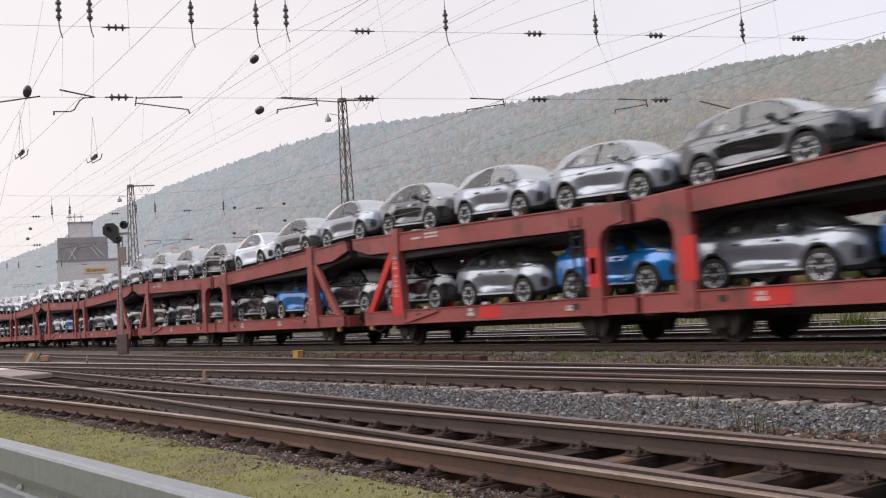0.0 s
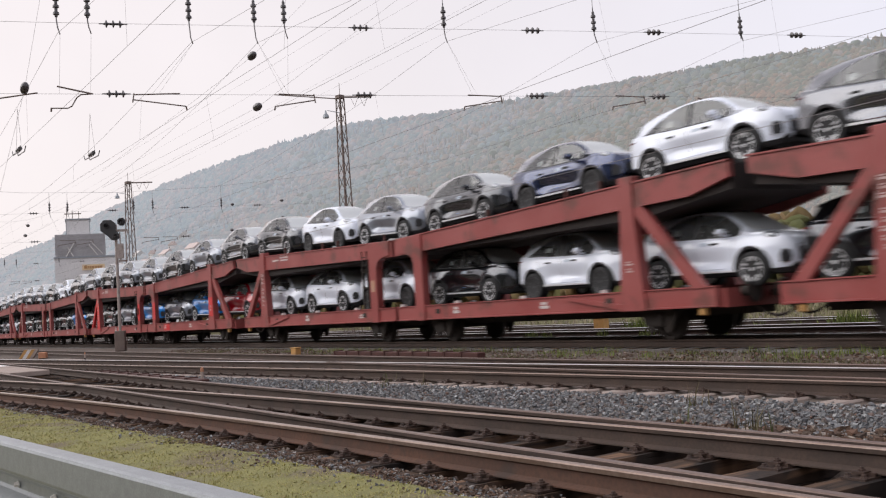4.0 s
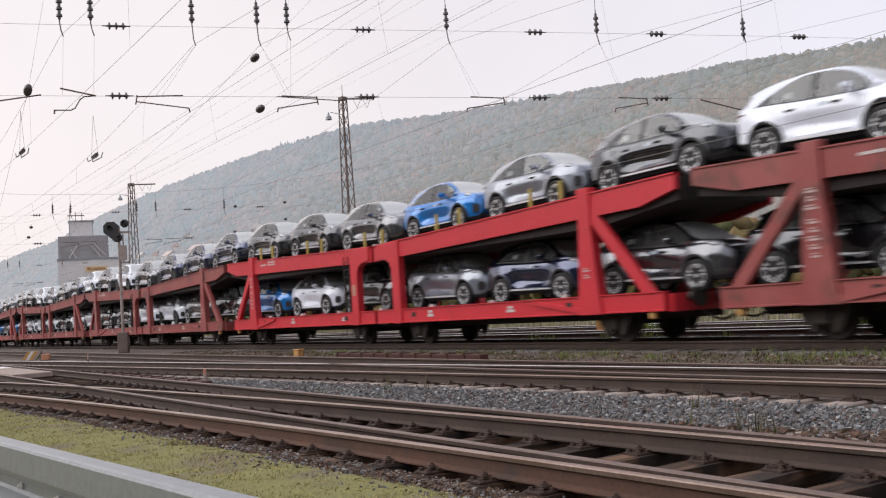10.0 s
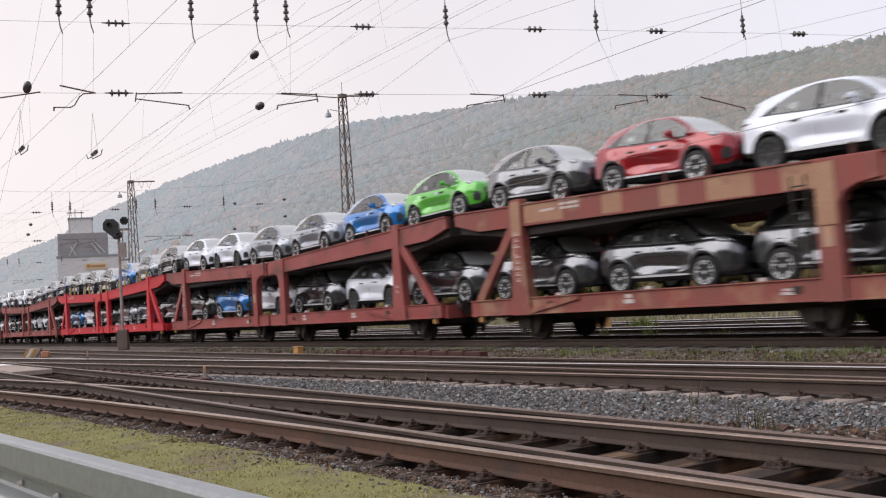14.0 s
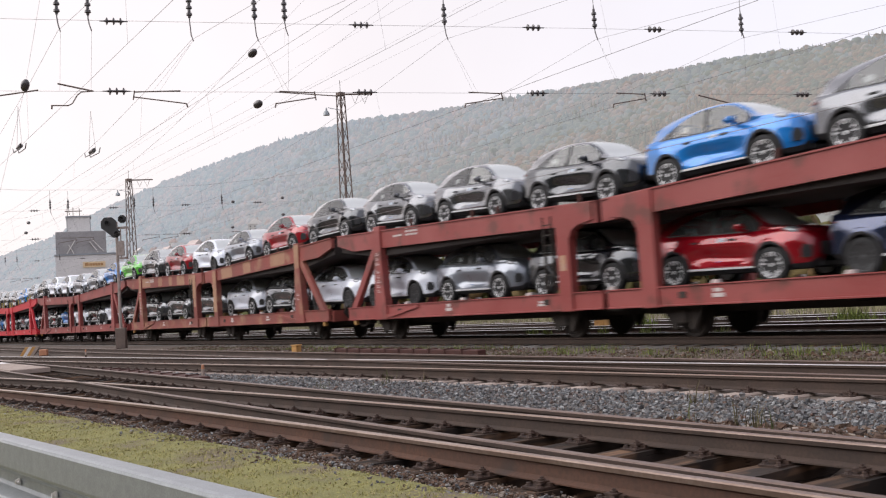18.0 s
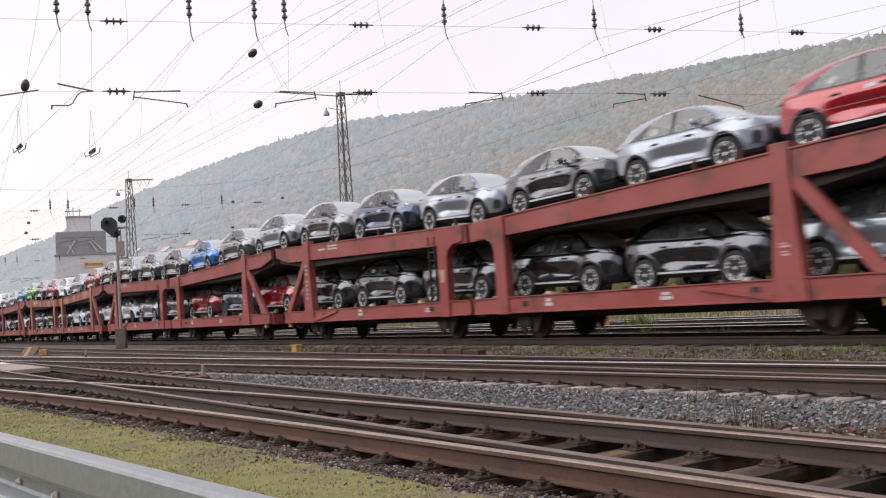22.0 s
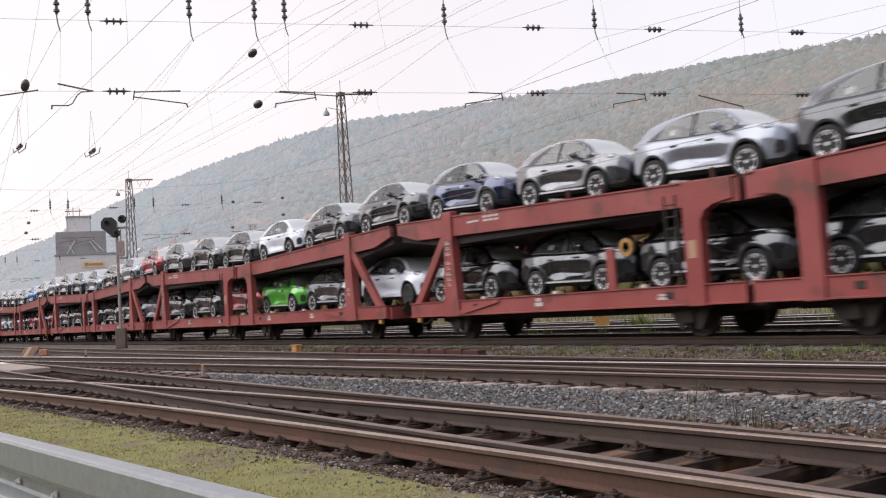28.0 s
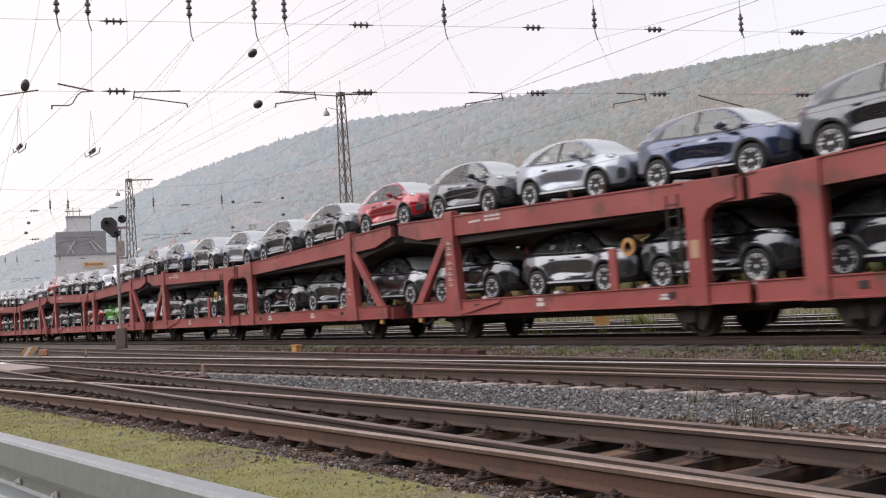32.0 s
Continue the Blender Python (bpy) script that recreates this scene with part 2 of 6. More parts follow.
M["concrete_sleeper"] = mat("dusty_concrete_sleeper", (0.36, 0.29, 0.25), 0.9, 0, (0.26, 0.2, 0.17), 4, 0.6, 60, 0.004, rnd=0.15)
M["iron"] = mat("rusty_baseplate", (0.06, 0.044, 0.038), 0.5, 0.4, (0.1, 0.06, 0.045), 8, 0.7, 60, 0.003)
M["galv"] = mat("galvanised_steel", (0.34, 0.36, 0.375), 0.4, 0.5, (0.26, 0.275, 0.29), 30, 0.7, 200, 0.0008)
M["mast"] = mat("weathered_mast_steel", (0.2, 0.15, 0.125), 0.75, 0.1, (0.12, 0.09, 0.08), 3, 0.6, 30)
M["wire"] = mat("oxidised_copper_wire", (0.24, 0.22, 0.22), 0.7, 0.2, None, 3, 0.3, 30)
M["insul"] = mat("brown_porcelain", (0.05, 0.045, 0.048), 0.3, 0, (0.08, 0.06, 0.055), 8, 0.4, 40, coat=0.4)
M["cladding"] = mat("dark_plank_cladding", (0.4, 0.385, 0.385), 0.85, 0, (0.31, 0.3, 0.3), 0.4, 0.7, 3)
M["render_wall"] = mat("pale_concrete_wall", (0.72, 0.7, 0.68), 0.9, 0, (0.63, 0.61, 0.6), 0.2, 0.6, 2)
M["roof"] = mat("clay_tile_roof", (0.45, 0.37, 0.34), 0.85, 0, (0.38, 0.32, 0.3), 0.5, 0.6, 3, rnd=0.25)
M["house"] = mat("light_house_render", (0.6, 0.57, 0.54), 0.9, 0, (0.5, 0.48, 0.45), 0.3, 0.4, 3, rnd=0.2)
M["window"] = mat("dark_window_pane", (0.05, 0.06, 0.07), 0.15, 0, None, 3, 0.3, 30)
M["signal_black"] = mat("black_signal_board", (0.03, 0.03, 0.032), 0.6, 0, (0.05, 0.045, 0.04), 6, 0.5, 50)
M["signal_post"] = mat("pale_weathered_post", (0.42, 0.36, 0.33), 0.8, 0, (0.25, 0.2, 0.17), 4, 0.6, 40, 0, (0.18, 0.1, 0.07), 4, 0.6)
M["orange"] = mat("orange_paint", (0.5, 0.24, 0.13), 0.6, 0, (0.42, 0.17, 0.09), 8, 0.5, 60)
M["black_paint"] = mat("black_paint", (0.03, 0.03, 0.03), 0.7)
M["whitepaint"] = mat("white_paint", (0.72, 0.7, 0.68), 0.7, 0, (0.55, 0.5, 0.47), 10, 0.5, 60)

# ---- mesh helpers ----


def box(bm, x0, x1, y0, y1, z0, z1, mi=0):
    v = [bm.verts.new((x, y, z)) for x in (x0, x1) for y in (y0, y1) for z in (z0, z1)]
    for q in ((0, 1, 3, 2), (4, 6, 7, 5), (0, 4, 5, 1), (2, 3, 7, 6), (0, 2, 6, 4), (1, 5, 7, 3)):
        f = bm.faces.new([v[i] for i in q])
        f.material_index = mi


def bev(bm, w, seg=1):
    bmesh.ops.bevel(bm, geom=bm.edges[:], offset=w, segments=seg, affect="EDGES")


def prism(bm, pts, y0, y1, mi=0):
    """A plate with the outline pts in x and z, from y0 to y1."""
    a = [bm.verts.new((x, y0, z)) for x, z in pts]
    b = [bm.verts.new((x, y1, z)) for x, z in pts]
    k = len(pts)
    fs = [bm.faces.new(a), bm.faces.new(b[::-1])]
    fs += [bm.faces.new((a[i], b[i], b[(i + 1) % k], a[(i + 1) % k])) for i in range(k)]
    for f in fs:
        f.material_index = mi
    return fs


def tube(bm, p, q, r, sides=8, r2=None, mi=0):
    p, q = Vector(p), Vector(q)
    d = (q - p).normalized()
    u = d.orthogonal().normalized()
    w = d.cross(u)
    r2 = r if r2 is None else r2
    rings = []
    for c, rr in ((p, r), (q, r2)):
        rings.append([bm.verts.new(c + (u * math.cos(a) + w * math.sin(a)) * rr) for a in (2 * math.pi * i / sides for i in range(sides))])
    fs = [bm.faces.new((rings[0][i], rings[0][(i + 1) % sides], rings[1][(i + 1) % sides], rings[1][i])) for i in range(sides)]
    fs += [bm.faces.new(rings[0][::-1]), bm.faces.new(rings[1])]
    for f in fs:
        f.material_index = mi


def lathe(bm, prof, axis="Y", sides=20, c=(0, 0, 0), mi=0, caps=True):
    """A turned body: prof is a list of (distance along the axis, radius)."""
    rings = []
    for a, r in prof:
        ring = []
        for i in range(sides):
            t = 2 * math.pi * i / sides
            s, k = r * math.sin(t), r * math.cos(t)
            p = {"Y": (k, a, s), "Z": (k, s, a), "X": (a, k, s)}[axis]
            ring.append(bm.verts.new(Vector(p) + Vector(c)))
        rings.append(ring)
    for g, h in zip(rings, rings[1:]):
        for i in range(sides):
            f = bm.faces.new((g[i], g[(i + 1) % sides], h[(i + 1) % sides], h[i]))
            f.material_index = mi
    for g in (rings[0], rings[-1]) if caps else ():
        f = bm.faces.new(g)
        f.material_index = mi


def meshed(name, bm, mats, smooth=None):
    bmesh.ops.recalc_face_normals(bm, faces=bm.faces[:])
    me = bpy.data.meshes.new(name)
    bm.to_mesh(me)
    bm.free()
    for m in mats if isinstance(mats, (list, tuple)) else [mats]:
        me.materials.append(m)
    if smooth:
        me.shade_smooth()
        me.set_sharp_from_angle(angle=radians(smooth))
    return me


def put(name, me, parent=None, m=None, label=""):
    ob = new(name, me)
    if parent:
        ob.parent = parent
    if m is not None:
        ob.matrix_basis = m
    if label:
        ob["label"] = label
    return ob


def part(name, bm, material, parent, label="", m=None, smooth=None):
    return put(name, meshed(name, bm, material, smooth), parent, m, label)


def raw(name, verts, faces, material):
    me = bpy.data.meshes.new(name)
    me.from_pydata(verts, [], faces)
    me.materials.append(material)
    me.update()
    return me


# ---- the train's motion ----
PITCH_W = 26.868          # wagon pitch
TRACK_Y = 16.4            # centre of the train's track
TRAIN = [(0.0, -0.4), (2.0, -19.17), (4.0, -37.68), (6.0, -55.87), (8.0, -74.2), (10.0, -92.92), (12.0, -110.92), (14.0, -128.55),
         (16.0, -145.9), (18.0, -162.63), (20.0, -178.98), (22.0, -194.82), (24.0, -210.05), (26.0, -224.84), (28.0, -239.15), (30.0, -252.88),
         (32.0, -265.95)]
START = 216.0
WINCH = 0                 # from this wagon on there is a winch with its handwheel
rolling = []              # every thing that rides with the train, with its place on it


def ride(ob, x, y, z, ry=0.0, rz=0.0):
    rolling.append((ob, x, y, z, ry, rz))


# ---- wagons ----
MID = 10.35


def deck_z(x):
    return 3.13 + 0.029 * abs(x - MID)


def deck_beam(bm, x0, x1, y0, y1, drop=0.0, deep=0.0):
    pts = [(x0, deck_z(x0)), (x1, deck_z(x1)), (x1, deck_z(x1) - 0.5), (x0, deck_z(x0) - 0.5)]
    if drop:
        e = x0 if drop < 0 else x1
        k = 1 if drop > 0 else -1
        pts = [(x0, deck_z(x0)), (x1, deck_z(x1)), (x1, deck_z(x1) - deep - (0.34 if drop > 0 else 0.5)), (e - k * 1.1, deck_z(e - k * 1.1) - 0.56 - deep), (x0, deck_z(x0) - deep - (0.34 if drop < 0 else 0.5))]
    prism(bm, pts, y0, y1)


def wagon_parts(paint, patch=None, straps=False, winch=False, bleached=False):
    """One double-deck car carrier of two short units; x = 0 at its first portal post."""
    t = {}
    root = new("car_carrier_wagon")

    def add(name, bm, m, label="", smooth=None):
        return part(name, bm, m, root, label, None, smooth)

    for side in (-1, 1):
        yo, yi = 1.5 * side, 1.38 * side
        y0, y1 = min(yo, yi), max(yo, yi)
        for x0, x1 in ((-2.3, 10.26), (10.44, 23.0)):
            bm = bmesh.new()
            e = x0 if x0 < 0 else x1
            ym = (y0 + y1) / 2
            prof = [(-0.09, 0.68), (0.09, 0.68), (0.09, 0.71), (0.055, 0.715), (0.055, 1.07), (0.09, 1.075), (0.09, 1.1), (-0.09, 1.1), (-0.09, 1.075), (-0.055, 1.07), (-0.055, 0.715), (-0.09, 0.71)]
            ends = [[bm.verts.new((xe, ym + a, b)) for a, b in prof] for xe in (x0, x1)]
            for j in range(12):
                bm.faces.new((ends[0][j], ends[0][(j + 1) % 12], ends[1][(j + 1) % 12], ends[1][j]))
            bm.faces.new(ends[0])
            bm.faces.new(ends[1])
            add("side_sill", bm, paint)
            bm = bmesh.new()
            deck_beam(bm, x0 - (0.55 if x0 < 0 else 0), x1 + (0.55 if x0 > 0 else 0), y0, y1, -1 if x0 < 0 else 1, 0.3 if side > 0 else 0.0)
            xa, xb = x0 - (0.55 if x0 < 0 else 0), x1 + (0.55 if x0 > 0 else 0)
            add("upper_deck_beam", bm, paint)
            bm = bmesh.new()
            prism(bm, [(xa, deck_z(xa) + 0.004), (xb, deck_z(xb) + 0.004), (xb, deck_z(xb) - 0.03), (xa, deck_z(xa) - 0.03)], y0 - 0.035, y1 + 0.035)
            add("beam_flange", bm, paint)
        # portal posts, wider at the foot
        for c in (0.0, 2 * MID):
            k = 1 if c == 0 else -1
            bm = bmesh.new()
            prism(bm, [(c - 0.4, 0.66), (c + 0.4, 0.66), (c + 0.33, 1.2), (c + 0.21, 2.6), (c + 0.21, 3.56), (c - 0.21, 3.56), (c - 0.21, 2.6), (c - 0.33, 1.2)], y0 - 0.06 * 1, y1 + 0.06)
            bev(bm, 0.012)
            post = add("portal_post", bm, paint)
            bm = bmesh.new()
            prism(bm, [(c - k * 0.2, 3.12), (c - k * 0.2, 2.72), (c - k * 1.72, 1.05), (c - k * 2.08, 1.05)][::k], y0 - 0.02, y1 + 0.02)
            bev(bm, 0.01)
            add("diagonal_strut", bm, patch if patch and c == 0 else paint)
            bm = bmesh.new()
            ys = yo + 0.064 * side
            for i in range(8 if c == 0 else 2):
                z = 1.5 + i * 0.15 + (0.1 if i > 4 else 0)
                w = 0.1 + 0.03 * ((i * 7) % 3)
                box(bm, c - w, c + w * 0.7, min(ys, ys + 0.006 * side), max(ys, ys + 0.006 * side), z, z + 0.04)
                box(bm, c - w, c + w * 0.2, min(ys, ys + 0.006 * side), max(ys, ys + 0.006 * side), z + 0.06, z + 0.085)
            tagged(put("stencil_mark", meshed("stencil_mark", bm, M["faded_mark"]), post), kind="stuff")
            if patch:
                bm = bmesh.new()
                if c == 0:
                    prism(bm, [(c - 0.33, 0.95), (c + 0.33, 0.95), (c + 0.2, 2.6), (c - 0.2, 2.6)], min(ys, ys + 0.004 * side), max(ys, ys + 0.004 * side))
                else:
                    box(bm, c - 0.25, c + 0.25, min(ys, ys + 0.004 * side), max(ys, ys + 0.004 * side), 1.25, 2.1)
                put("paint_patch", meshed("paint_patch", bm, patch), post, None, "bright red repainted patch")
            # slanted foot gusset
            bm = bmesh.new()
            prism(bm, [(c + k * 0.4, 0.7), (c + k * 2.2, 0.98), (c + k * 2.2, 1.06), (c + k * 0.4, 0.82)][::k], y0 - 0.05, y1 + 0.05)
            add("foot_gusset", bm, paint)
        for c, k in ((9.03, 1), (11.82, -1)):
            bm = bmesh.new()
            pts = [(c - k * 0.22, 0.66), (c + k * 0.24, 0.66), (c + k * 0.24, 2.35), (c + k * 0.36, 2.55), (c + k * 0.62, 2.66), (c + k * 1.1, 2.7), (c + k * 1.1, 3.13), (c - k * 0.22, 3.17)]
            prism(bm, pts[::k], y0 - 0.05, y1 + 0.05)
            bev(bm, 0.01)
            mid = add("middle_post", bm, paint)
            if k > 0 and side < 0:
                bm = bmesh.new()
                ys = y0 - 0.056
                box(bm, c - 0.12, c + 0.1, ys, ys + 0.006, 1.62, 1.98)
                put("label_plate", meshed("label_plate", bm, M["plate"]), mid, None, "small faded orange label plate")
        if patch:
            ys = yo + 0.004 * side
            for x in (4.3, 13.4):
                bm = bmesh.new()
                box(bm, x, x + 0.95, min(ys, ys + 0.004 * side), max(ys, ys + 0.004 * side), 0.73, 1.06)
                add("paint_patch", bm, patch, "bright red repainted patch")
            ys = yo + 0.052 * side
            for x in (8.83, 11.73):
                bm = bmesh.new()
                box(bm, x + 0.02, x + 0.42, min(ys, ys + 0.004 * side), max(ys, ys + 0.004 * side), 1.3, 2.2)
                add("paint_patch", bm, patch, "bright red repainted patch")
        if bleached:
            # tan fields where the old lettering was painted over
            for x, w in ((0.3, 1.5), (3.2, 0.65), (5.0, 0.5), (6.3, 1.15), (8.1, 0.7), (12.6, 1.3), (15.2, 0.8), (18.1, 1.4)):
                bm = bmesh.new()
                ya, yb = sorted((yo, yo + 0.004 * side))
                prism(bm, [(x, deck_z(x) - 0.035), (x + w, deck_z(x + w) - 0.035), (x + w, deck_z(x + w) - 0.49), (x, deck_z(x) - 0.49)], ya, yb)
                add("bleached_patch", bm, M["tan_patch"], "bleached tan paint patch")
            for x, z0, z1, w in ((8.83, 2.0, 3.1, 0.42), (11.6, 1.3, 3.1, 0.42), (-0.2, 2.65, 3.5, 0.4), (20.5, 2.65, 3.5, 0.4)):
                bm = bmesh.new()
                ya, yb = sorted((yo + 0.061 * side, yo + 0.066 * side))
                box(bm, x, x + w, ya, yb, z0, z1)
                add("bleached_patch", bm, M["tan_patch"], "bleached tan paint patch")
        # marks on the sill and the beam
        for x, w, h in ((3.7, 0.3, 0.2), (7.9, 0.3, 0.12), (13.5, 0.3, 0.18), (17.4, 0.34, 0.16)):
            bm = bmesh.new()
            ys = yo + 0.002 * side
            box(bm, x, x + w, min(ys, ys + 0.006 * side), max(ys, ys + 0.006 * side), 0.82, 0.82 + h * 0.45)
            box(bm, x + 0.04, x + w * 0.8, min(ys, ys + 0.006 * side), max(ys, ys + 0.006 * side), 0.82 + h * 0.6, 0.82 + h)
            tagged(add("marking_panel", bm, M["white_mark"], "worn white stencilled marking"), kind="stuff")
        bm = bmesh.new()
        for i, (x, w) in enumerate(((0.95, 0.55), (1.7, 0.2), (1.95, 0.22), (2.2, 0.2))):
            for j in range(1 if i == 0 else 3):
                z = deck_z(x) - 0.26 + 0.1 * j
                ys = yo + 0.002 * side
                box(bm, x, x + w, min(ys, ys + 0.006 * side), max(ys, ys + 0.006 * side), z, z + 0.055)
        tagged(add("stencil_mark", bm, M["white_mark"], "white stencilled lettering, unreadable"), kind="stuff")
        # ladder and yellow handwheel beside the middle post
        bm = bmesh.new()
        for dx in (-0.16, 0.16):
            box(bm, 8.45 + dx - 0.015, 8.45 + dx + 0.015, y0 - 0.02, y1 - 0.06, 1.1, 2.95)
        for i in range(7):
            box(bm, 8.3, 8.6, y0 - 0.01, y1 - 0.08, 1.3 + i * 0.24, 1.325 + i * 0.24)
        add("ladder", bm, M["dark"])
        if winch:
            bm = bmesh.new()
            box(bm, 6.35, 6.62, y0 + 0.02, y1 - 0.02, 1.05, 2.0)
            bev(bm, 0.02)
            add("winch_post", bm, paint)
        # yellow shunter handles at the ends
        for c in (-1.9, 22.6):
            bm = bmesh.new()
            box(bm, c - 0.08, c + 0.08, y0 + 0.0, y1 - 0.0, 0.52, 0.67)
            bev(bm, 0.02)
            add("shunting_hook", bm, M["yellow"], "small yellow shunting hook")
        for x in (8.15, 1.0, 12.6, 19.8):
            bm = bmesh.new()
            box(bm, x, x + 0.2, y0 - 0.012, y1 + 0.012, 0.84, 0.97)
            add("sill_slot", bm, M["dark"])
        # wheel stops on the upper deck, chocks on the lower one
        for i in range(6):
            for dx in (0.75, 1.95):
                x = -0.24 + i * 4.478 + dx
                if not -2.2 < x < 22.9 or (i + (dx > 1)) % 3 == 0 and not straps:
                    continue
                bm = bmesh.new()
                box(bm, x - 0.045, x + 0.045, yi - 0.1 * side - 0.04, yi - 0.1 * side + 0.04, deck_z(x) - 0.06, deck_z(x) + (0.5 if straps else 0.24))
                bev(bm, 0.015)
                add("wheel_stop", bm, M["strap"] if straps else M["cover"], "yellow webbing wheel stop" if straps else "")
        for i in range(7):
            x = 1.2 + i * 3.05
            bm = bmesh.new()
            prism(bm, [(x - 0.14, 1.02), (x + 0.14, 1.02), (x + 0.1, 1.17), (x - 0.02, 1.17)], yi - 0.16 * side, yi - 0.04 * side)
            add("wheel_chock", bm, M["white_mark"], "pale wheel chock")
        if not winch:
            continue
        bm = bmesh.new()
        lathe(bm, [(1.12 * side, 0.13), (1.12 * side, 0.2), (1.2 * side, 0.21), (1.2 * side, 0.12)], "Y", 14, (6.72, 0, 2.02), 0, False)
        add("handwheel", bm, M["yellow"], "yellow winch handwheel", 40)
    for x0, x1 in ((-2.3, 10.26), (10.44, 23.0)):
        bm = bmesh.new()
        box(bm, x0, x1, -1.36, 1.36, 0.92, 1.018)
        add("lower_deck", bm, M["deckplate"])
        bm = bmesh.new()
        e = x0 + 2.0 if x0 < 0 else x1 - 2.0
        ua, ub = (x0 - 0.5, x1) if x0 < 0 else (x0, x1 + 0.5)
        prism(bm, [(ua, deck_z(ua) - 0.06), (ub, deck_z(ub) - 0.06), (ub, 2.64 if x0 < 0 else 2.95), (e, 2.64), (ua, 2.95 if x0 < 0 else 2.64)], -1.36, 1.36)
        add("upper_deck", bm, M["deckplate"])
        bm = bmesh.new()
        box(bm, x0 + 0.2, x1 - 0.2, -0.5, 0.5, 0.5, 0.9)
        for i in range(5):
            box(bm, x0 + 0.8 + i * 2.5, x0 + 1.1 + i * 2.5, -1.3, 1.3, 0.62, 0.9)
        add("underframe", bm, M["dark"])
    for c, k in ((-2.3, -1), (23.0, 1)):
        bm = bmesh.new()
        box(bm, min(c, c + k * 0.14), max(c, c + k * 0.14), -1.36, 1.36, 0.66, 1.04)
        add("headstock", bm, paint)
        for y in (-0.875, 0.875):
            bm = bmesh.new()
            lathe(bm, [(c + k * 0.13, 0.1), (c + k * 0.3, 0.1), (c + k * 0.3, 0.07), (c + k * 0.42, 0.07), (c + k * 0.42, 0.2), (c + k * 0.45, 0.23)], "X", 14, (0, y, 0.96))
            add("buffer", bm, M["dark"], "", 40)
    bm = bmesh.new()
    tube(bm, (9.9, 0, 0.8), (10.8, 0, 0.8), 0.12)
    add("short_coupling", bm, M["dark"])
    for y in (-1.05, 1.05):
        bm = bmesh.new()
        box(bm, 10.0, 10.7, y - 0.2, y + 0.2, 0.62, 0.9)
        add("side_buffer_pad", bm, M["dark"])
    bm = bmesh.new()
    tube(bm, (23.1, 0, 0.9), (24.0, 0, 0.85), 0.07)
    for s in (-0.45, 0.5):
        for i in range(6):
            a, b = i / 6, (i + 1) / 6
            tube(bm, (23.0 + a * 1.2, s, 0.72 - 0.28 * math.sin(a * 3.14)), (23.0 + b * 1.2, s, 0.72 - 0.28 * math.sin(b * 3.14)), 0.03, 6)
    add("coupling", bm, M["dark"])
    for ax in (-0.3, 8.4, 2 * MID - 8.4, 2 * MID + 0.3):
        axle = None
        for y in (-1.08, 1.08):
            bm = bmesh.new()
            prism(bm, [(-0.62, 0.24), (0.62, 0.24), (0.3, -0.28), (0.18, -0.28), (0.18, 0.02), (-0.18, 0.02), (-0.18, -0.28), (-0.3, -0.28)], y - 0.04, y + 0.04)
            g = part("axle_guard", bm, M["dark"], root, "", pose(ax, 0, 0.46))
            axle = axle or g
            bm = bmesh.new()
            box(bm, ax - 0.15, ax + 0.15, y - 0.11, y + 0.11, 0.3, 0.62)
            bev(bm, 0.03)
            add("axle_box", bm, M["dark"])
            bm = bmesh.new()
            prism(bm, [(ax - 0.62, 0.7), (ax + 0.62, 0.7), (ax + 0.3, 0.6), (ax - 0.3, 0.6)], y - 0.07, y + 0.07)
            add("leaf_spring", bm, M["dark"])
        put("wheelset", WHEELSET, axle)
    return root


def wheelset_mesh():
    bm = bmesh.new()
    tube(bm, (0, -1.0, 0), (0, 1.0, 0), 0.08, 10)
    for s in (-1, 1):
        lathe(bm, [(0.66 * s, 0.10), (0.68 * s, 0.485), (0.71 * s, 0.475), (0.72 * s, 0.46), (0.81 * s, 0.455), (0.81 * s, 0.38), (0.77 * s, 0.36), (0.77 * s, 0.16), (0.83 * s, 0.15), (0.83 * s, 0.1)], "Y", 28)
        for i in range(3):
            a = i * 2.094
            box(bm, 0.24 * math.cos(a) - 0.03, 0.24 * math.cos(a) + 0.03, min(0.775 * s, 0.8 * s), max(0.775 * s, 0.8 * s), 0.24 * math.sin(a) - 0.03, 0.24 * math.sin(a) + 0.03)
    return meshed("wheelset", bm, M["dark"], 40)


WHEELSET = wheelset_mesh()

# ---- cars: a compact crossover, nose towards +x, origin under the middle of the wheelbase on the deck ----
WB, WR = 2.56, 0.352
XF, XR = WB / 2, -WB / 2
NOSE, TAIL = 2.13, -2.05
AR = 0.405


def lerp_table(tab, x):
    """A smooth curve through the rows of tab, without overshoot."""
    if x <= tab[0][0]:
        return tab[0][1]
    if x >= tab[-1][0]:
        return tab[-1][1]
    i = next(k for k in range(len(tab) - 1) if x <= tab[k + 1][0])
    rise = [(b[1] - a[1]) / (b[0] - a[0]) for a, b in zip(tab, tab[1:])]

    def slope(k):
        if k == 0 or k == len(tab) - 1:
            return rise[0 if k == 0 else -1]
        p, q = rise[k - 1], rise[k]
        return 0.0 if p * q <= 0 else 2 * p * q / (p + q)

    h = tab[i + 1][0] - tab[i][0]
    t = (x - tab[i][0]) / h
    return (tab[i][1] * (1 + 2 * t) * (1 - t) ** 2 + h * slope(i) * t * (1 - t) ** 2 + tab[i + 1][1] * t * t * (3 - 2 * t) - h * slope(i + 1) * t * t * (1 - t))


